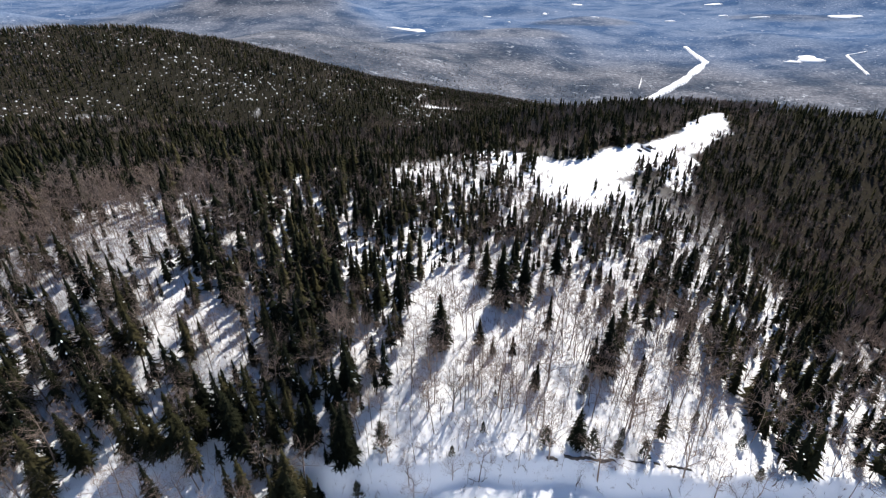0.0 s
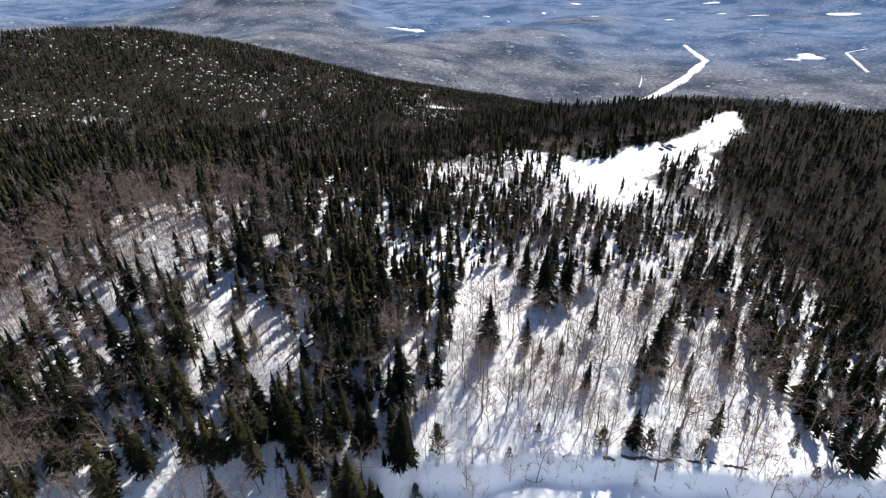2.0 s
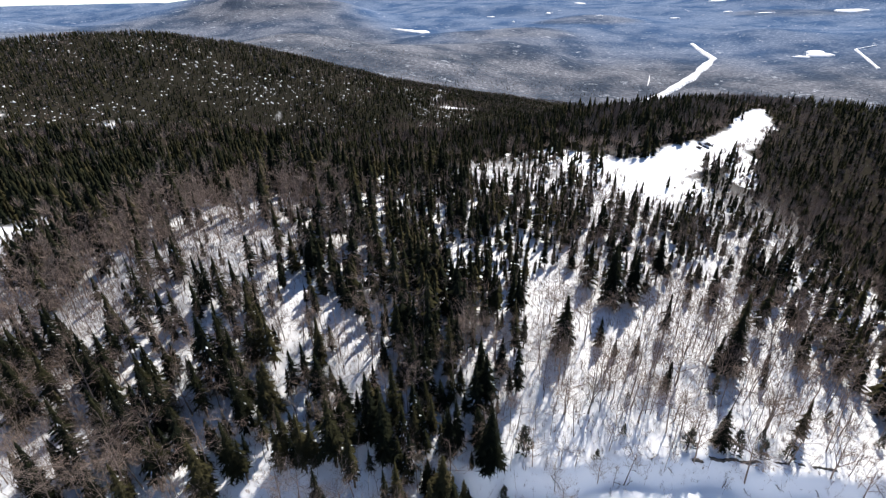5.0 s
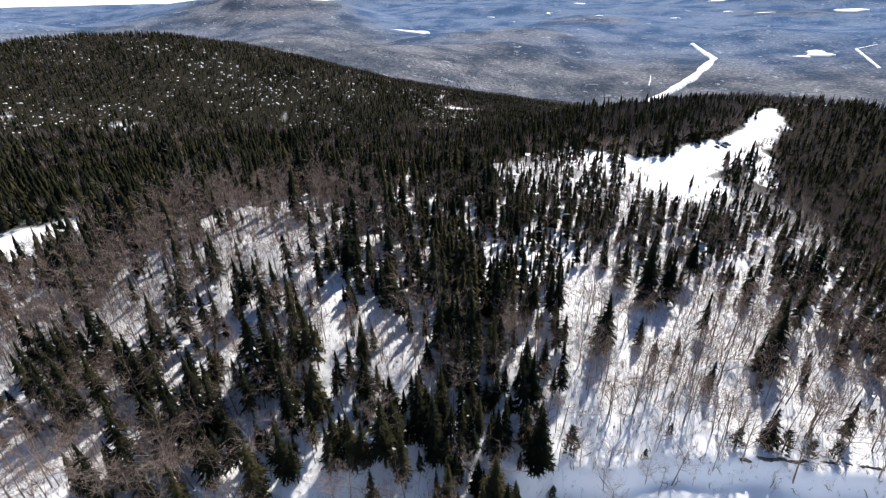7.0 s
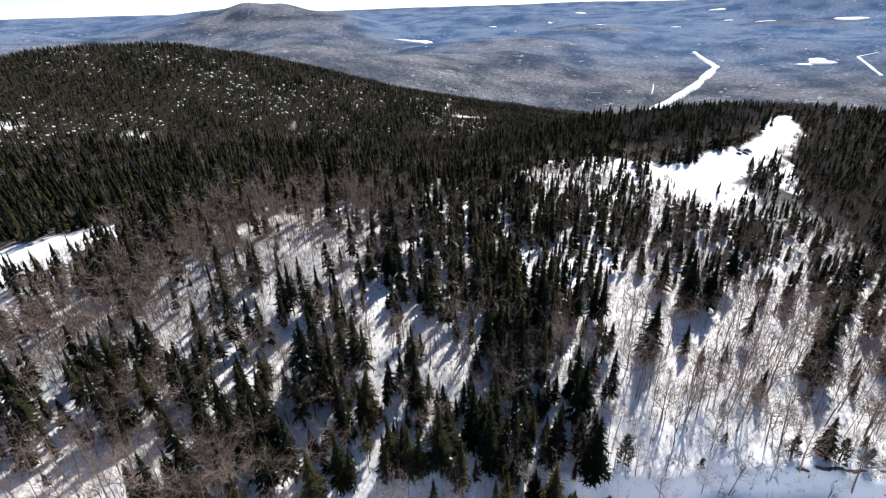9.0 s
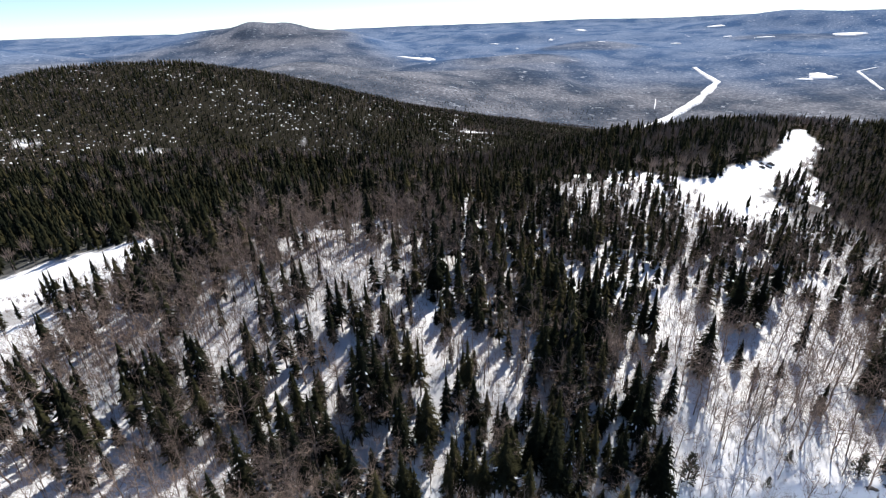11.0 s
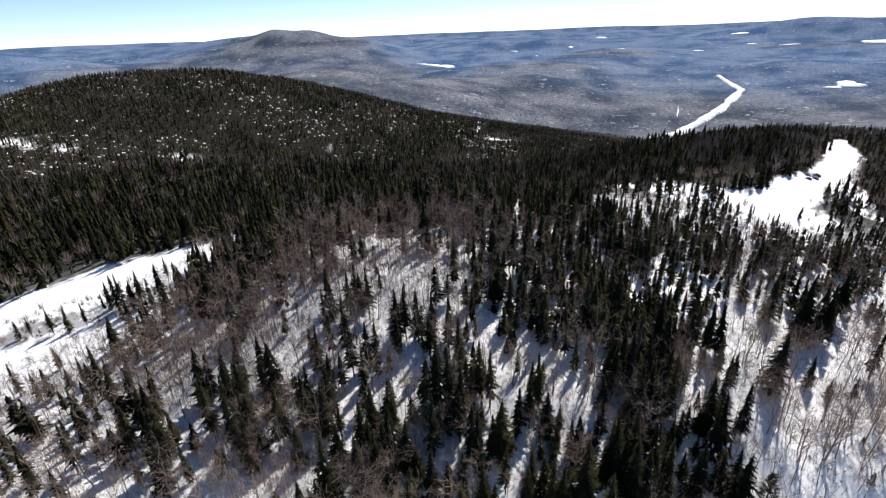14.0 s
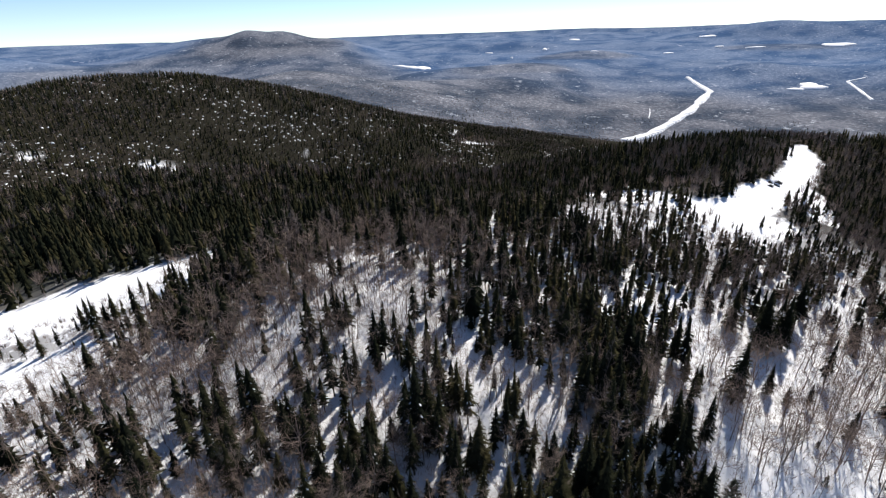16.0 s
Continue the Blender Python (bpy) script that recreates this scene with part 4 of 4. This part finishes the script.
def mound(rnd):
    """A low irregular drift of snow, one metre in radius."""
    b = Build()
    rim = [(rnd.uniform(0.4, 1.6) * math.cos(k * math.tau / 8), rnd.uniform(0.4, 1.3) * math.sin(k * math.tau / 8), -0.5) for k in range(8)]
    mid = [(x * rnd.uniform(0.3, 0.8), y * rnd.uniform(0.3, 0.8), rnd.uniform(0.05, 0.3)) for x, y, _ in rim]
    b.add(rim + mid + [(0, 0, 0.30)], [t for k in range(8) for t in ((k, (k + 1) % 8, 8 + k), ((k + 1) % 8, 8 + (k + 1) % 8, 8 + k), (8 + k, 8 + (k + 1) % 8, 16))])
    return b.arrays()


gaps = snow_gaps(12000)
drifts = np.stack([gaps[:, 0], gaps[:, 1], gaps[:, 2], gaps[:, 2] * 40, (gaps[:, 2] * 31) % 1], -1)
joined("snow_drifts", "small patches of snow between the conifers of the far hill", "snow", drifts, plain([mound(rnd) for _ in range(5)]), [SNOW])
joined("conifer_forest", "dark conifers covering the hill across the valley", "forest", clear_of(grown(0, 2.8, 380, 940, 106, thin=0.80), gaps), plain(CONIFER_FAR), [NEEDLES])
joined("hardwood_forest", "grey-brown leafless woods in the valley", "forest", grown(1, 3.4, 380, 1000, 107, thin=0.7), plain(HARDWOOD_FAR), [TWIGS])

g = np.random.RandomState(109)
a, r = np.radians(g.uniform(-44, 46, 26000)), np.sqrt(g.uniform(900 ** 2, 1750 ** 2, 26000))
valley = np.stack([MIDDLE[0] + r * np.sin(a), r * np.cos(a), g.uniform(3.0, 6.5, r.size), g.uniform(0, math.tau, r.size), g.uniform(0, 1, r.size)], -1)
valley = valley[g.uniform(0, 1, r.size) > fade(1150, 1750, r) * 0.9]
dark = fractal(valley[:, 0], valley[:, 1], 130, 161, 4) + g.uniform(-0.12, 0.12, len(valley)) > 0.54
joined("conifer_forest", "conifers in patches over the valley floor", "forest", valley[dark], plain(CONIFER_FAR), [NEEDLES])
joined("hardwood_forest", "grey leafless woods over the valley floor", "forest", valley[~dark], plain(HARDWOOD_FAR), [TWIGS])


# ---- far roads, lakes and clearings, white with snow ----
def slab(name, outline, lift, label, category):
    """A flat snow field lying on the land, with a rim that goes down into it."""
    b = Build()
    pts = np.array(outline, float)
    z = terrain(pts[:, 0], pts[:, 1]) + lift
    n = len(pts)
    c = pts.mean(0)
    top = [(x, y, q) for (x, y), q in zip(pts, z)] + [(c[0], c[1], float(z.mean()))]
    low = [(x, y, q - 14) for (x, y), q in zip(pts, z)]
    b.add(top + low, [(k, (k + 1) % n, n) for k in range(n)] + [(k, n + 1 + k, n + 1 + (k + 1) % n) for k in range(n)]
          + [(k, n + 1 + (k + 1) % n, (k + 1) % n) for k in range(n)])
    v, f = b.arrays()
    return tagged(new(name, mesh_from(name, v, f, [SNOW])), label, category, kind="structure")


def lake(cx, cy, rx, ry, seed, lift, label):
    g = random.Random(seed)
    turn = math.atan2(cx - MIDDLE[0], cy)
    out = []
    for k in range(28):
        a = k * math.tau / 28
        w = 1 + 0.22 * math.sin(2 * a + seed) + 0.16 * math.sin(3 * a + 2 * seed) + g.uniform(-0.14, 0.14)
        u, v = rx * w * math.cos(a), ry * w * math.sin(a)
        out.append((cx + u * math.cos(turn) + v * math.sin(turn), cy - u * math.sin(turn) + v * math.cos(turn)))
    return slab("lake", out, lift, label, "lake")


def far_road(name, line, widths, lift, label):
    """A cleared strip along a line of places."""
    pts = np.array(line, float)
    s = np.linspace(0, len(pts) - 1, 8 * len(pts))
    x, y = (np.interp(s, range(len(pts)), pts[:, k]) for k in (0, 1))
    w = np.interp(s, range(len(pts)), widths) * (0.6 + 0.8 * value_noise(x, y, 35, 5))
    dx, dy = np.gradient(x), np.gradient(y)
    d = np.hypot(dx, dy)
    nx, ny = dy / d, -dx / d
    left = [(a - b * q, c - e * q) for a, b, c, e, q in zip(x, nx, y, ny, w)]
    right = [(a + b * q, c + e * q) for a, b, c, e, q in zip(x, nx, y, ny, w)]
    b = Build()
    lx, rx = np.array(left), np.array(right)
    lz, rz = terrain(lx[:, 0], lx[:, 1]) + lift, terrain(rx[:, 0], rx[:, 1]) + lift
    top = np.maximum(lz, rz)
    for k in range(len(s) - 1):
        a, c, e, f = (*left[k], top[k]), (*right[k], top[k]), (*right[k + 1], top[k + 1]), (*left[k + 1], top[k + 1])
        low = [(p[0], p[1], p[2] - 16) for p in (a, c, e, f)]
        b.add([a, c, e, f] + low, [(0, 1, 2), (0, 2, 3), (0, 4, 5), (0, 5, 1), (3, 2, 6), (3, 6, 7), (0, 3, 7), (0, 7, 4), (1, 5, 6), (1, 6, 2)])
    v, f = b.arrays()
    return tagged(new(name, mesh_from(name, v, f, [SNOW])), label, "road", kind="structure")


far_road("power_line_cut", [(457, 1362), (556, 1420), (656, 1512), (768, 1631), (897, 1808), (975, 1918), (997, 2036), (1027, 2221)],
         [12, 13, 13, 13, 13, 14, 9, 7], 3, "snow-white cleared strip bending through the valley woods")
far_road("forest_track", [(607, 1567), (635, 1630), (655, 1684)], [1.0, 1.6, 0.9], 2, "short white forest track in the valley")
far_road("valley_road", [(1346, 1613), (1416, 1763), (1455, 1850), (1474, 1896), (1546, 1899)], [3, 4, 4, 4, 3], 3, "white valley road winding past open fields")
lake(-192, 2890, 92, 90, 3, 4, "snow-covered frozen lake among distant hills")
lake(1340, 1890, 46, 44, 4, 3.5, "snow-covered pond with an open field")
lake(1268, 1872, 30, 14, 5, 3.5, "small snow-covered field beside a pond")
lake(2110, 2822, 70, 60, 6, 4, "frozen lake white with snow far off")
for cx, cy, rx, ry, seed in ((1294, 3052, 24, 22, 7), (839, 2977, 18, 12, 8), (285, 3447, 22, 14, 9), (381, 3075, 7, 10, 10), (653, 3457, 16, 16, 11),
                             (1641, 3155, 20, 20, 13), (1753, 2967, 40, 18, 14), (1764, 3541, 44, 24, 15), (1000, 4050, 36, 40, 16),
                             (-2560, 3020, 60, 40, 17)):
    lake(cx, cy, rx, ry, seed, 4, "snow-covered clearing in the far woods")


# ---- the road bank ----
def ledge(x0, x1, y0, tall):
    """A band of bare earth and rock where the snow has slid off the bank."""
    g = random.Random(int(x0 * 10))
    b = Build()
    n = max(5, int((x1 - x0) / 0.35))
    rows = []
    for k in range(n + 1):
        x = x0 + (x1 - x0) * k / n
        y = y0 + 0.10 * math.sin(x * 1.7) + g.uniform(-0.12, 0.12)
        z = float(terrain(np.array([x]), np.array([y]))[0])
        h = tall * g.uniform(0.1, 1.25) * min(1, 4 * k / n, 4 * (1 - k / n)) + 0.03
        rows.append([(x, y - 0.2, z - 0.5), (x + g.uniform(-0.15, 0.15), y - 0.22 - g.uniform(0, 0.2), z - h * 0.2), (x + g.uniform(-0.1, 0.1), y - g.uniform(0, 0.2), z + h * 0.7), (x, y + g.uniform(0.05, 0.25), z + h * 0.3), (x, y + 0.35, z - 0.4)])
    tris = []
    for k in range(n):
        for q in range(4):
            a, c = k * 5 + q, (k + 1) * 5 + q
            tris += [(a, c, c + 1), (a, c + 1, a + 1)]
    b.add([p for r in rows for p in r], tris)
    v, f = b.arrays()
    tagged(new("rock_ledge", mesh_from("rock_ledge", v, f, [ROCK])), "dark jagged rock ledge poking out of the snow bank", "rock", "ledges on the road bank")


for x0, x1, y0, tall in ((19.1, 27.6, 53.8, 0.30), (16.2, 18.0, 53.7, 0.22), (30.2, 32.8, 54.2, 0.26), (34.2, 35.4, 54.2, 0.18), (36.4, 40.6, 53.9, 0.24)):
    ledge(x0, x1, y0, tall)


def fallen_branch(x, y, long, turn, seed, label):
    """A dead bough lying on the snow, with its side twigs."""
    g = random.Random(seed)
    b = Build()
    pts = []
    for k in range(5):
        px, py = x + long * k / 4 * math.cos(turn) + g.uniform(-0.1, 0.1), y + long * k / 4 * math.sin(turn) + g.uniform(-0.1, 0.1)
        pts.append((px, py, float(terrain(np.array([px]), np.array([py]))[0]) + 0.08))
    b.tube(pts, [0.075, 0.065, 0.05, 0.035, 0.015], 5)
    for k in range(4):
        i = g.randrange(1, 5)
        a = turn + g.choice((-1, 1)) * g.uniform(0.5, 1.2)
        q = g.uniform(0.2, 0.6)
        px, py = pts[i][0] + q * math.cos(a), pts[i][1] + q * math.sin(a)
        b.tube([pts[i], (px, py, float(terrain(np.array([px]), np.array([py]))[0]) + g.uniform(0.05, 0.5))], [0.03, 0.008], 3)
    v, f = b.arrays()
    tagged(new("fallen_branch", mesh_from("fallen_branch", v, f, [DEAD])), label, "branch", "dead wood on the road bank")


for n, (x, y, long, turn) in enumerate(((46.5, 52.4, 4.5, -0.5), (48.5, 51.6, 3.6, -0.7), (45.0, 53.0, 3.2, 0.15), (9.5, 53.2, 2.0, 0.6), (12.0, 52.6, 1.8, -0.4),
                                        (3.6, 51.8, 2.4, -0.3), (5.5, 51.4, 2.2, 0.5), (21.0, 51.4, 1.8, 0.9), (24.0, 51.2, 2.0, -0.6), (-6.5, 51.5, 3.4, -0.55),
                                        (29.0, 51.2, 2.6, -0.2), (54.0, 52.6, 3.2, 0.4), (60.0, 52.8, 2.8, -0.3), (36.0, 51.5, 2.2, -0.8))):
    fallen_branch(x, y, long * 0.6, turn, n + 50, "grey fallen branch lying on the snow bank")


# ---- dead trees and boulders ----
snag = hardwood(random.Random(5), 13, 3, 1, 0.16, 0.20, 0.014, 0.005)
snag_model = tree_thing("dead_tree", "pale dead tree with broken bare branches", "dead tree", "dead trees on the slope",
                        [("trunk", snag[0], DEAD), ("bough_spray", snag[1], DEAD)])
plant([snag_model], np.array([(-66.5, 50.5, 8.5, 0.3, 0.4), (-73.5, 53.0, 9.5, 1.9, 0.2), (-55.0, 49.5, 8.0, 4.1, 0.7), (-38.0, 52.0, 7.5, 2.2, 0.5),
                              (-88.0, 55.0, 9.0, 5.0, 0.1), (-26.0, 50.5, 7.0, 0.9, 0.6), (-46.0, 55.5, 9.0, 3.3, 0.3), (1.2, 60.5, 11.5, 3.6, 0.9)]), {snag_model})


def boulder(x, y, size, seed, label):
    """A snow-capped block of rock."""
    g = random.Random(seed)
    bm = bmesh.new()
    bmesh.ops.create_icosphere(bm, subdivisions=3, radius=1)
    off = Vector((g.uniform(0, 50), g.uniform(0, 50), 0))
    for v in bm.verts:
        v.co *= 0.75 + 0.5 * noise.noise(v.co * 1.3 + off)
        v.co = Vector((v.co.x * size * 1.3, v.co.y * size * 0.9, v.co.z * size * 0.8))
    me = bpy.data.meshes.new("boulder")
    me.materials.append(ROCK)
    me.materials.append(SNOW)
    bm.normal_update()
    for f in bm.faces:
        f.material_index = 1 if f.normal.z > 0.55 else 0
    bm.to_mesh(me)
    bm.free()
    ob = tagged(new("boulder", me), label, "rock", "boulders on the ski run")
    ob.matrix_basis = pose(x, y, float(terrain(np.array([x]), np.array([y]))[0]) + size * 0.25, 0, 0, g.uniform(0, 360))


for n, (x, y, size) in enumerate(((82, 193, 2.2), (86, 196, 1.3), (78, 189, 1.2))):
    boulder(x, y, size, n + 3, "snow-capped grey boulder at the edge of the ski run")
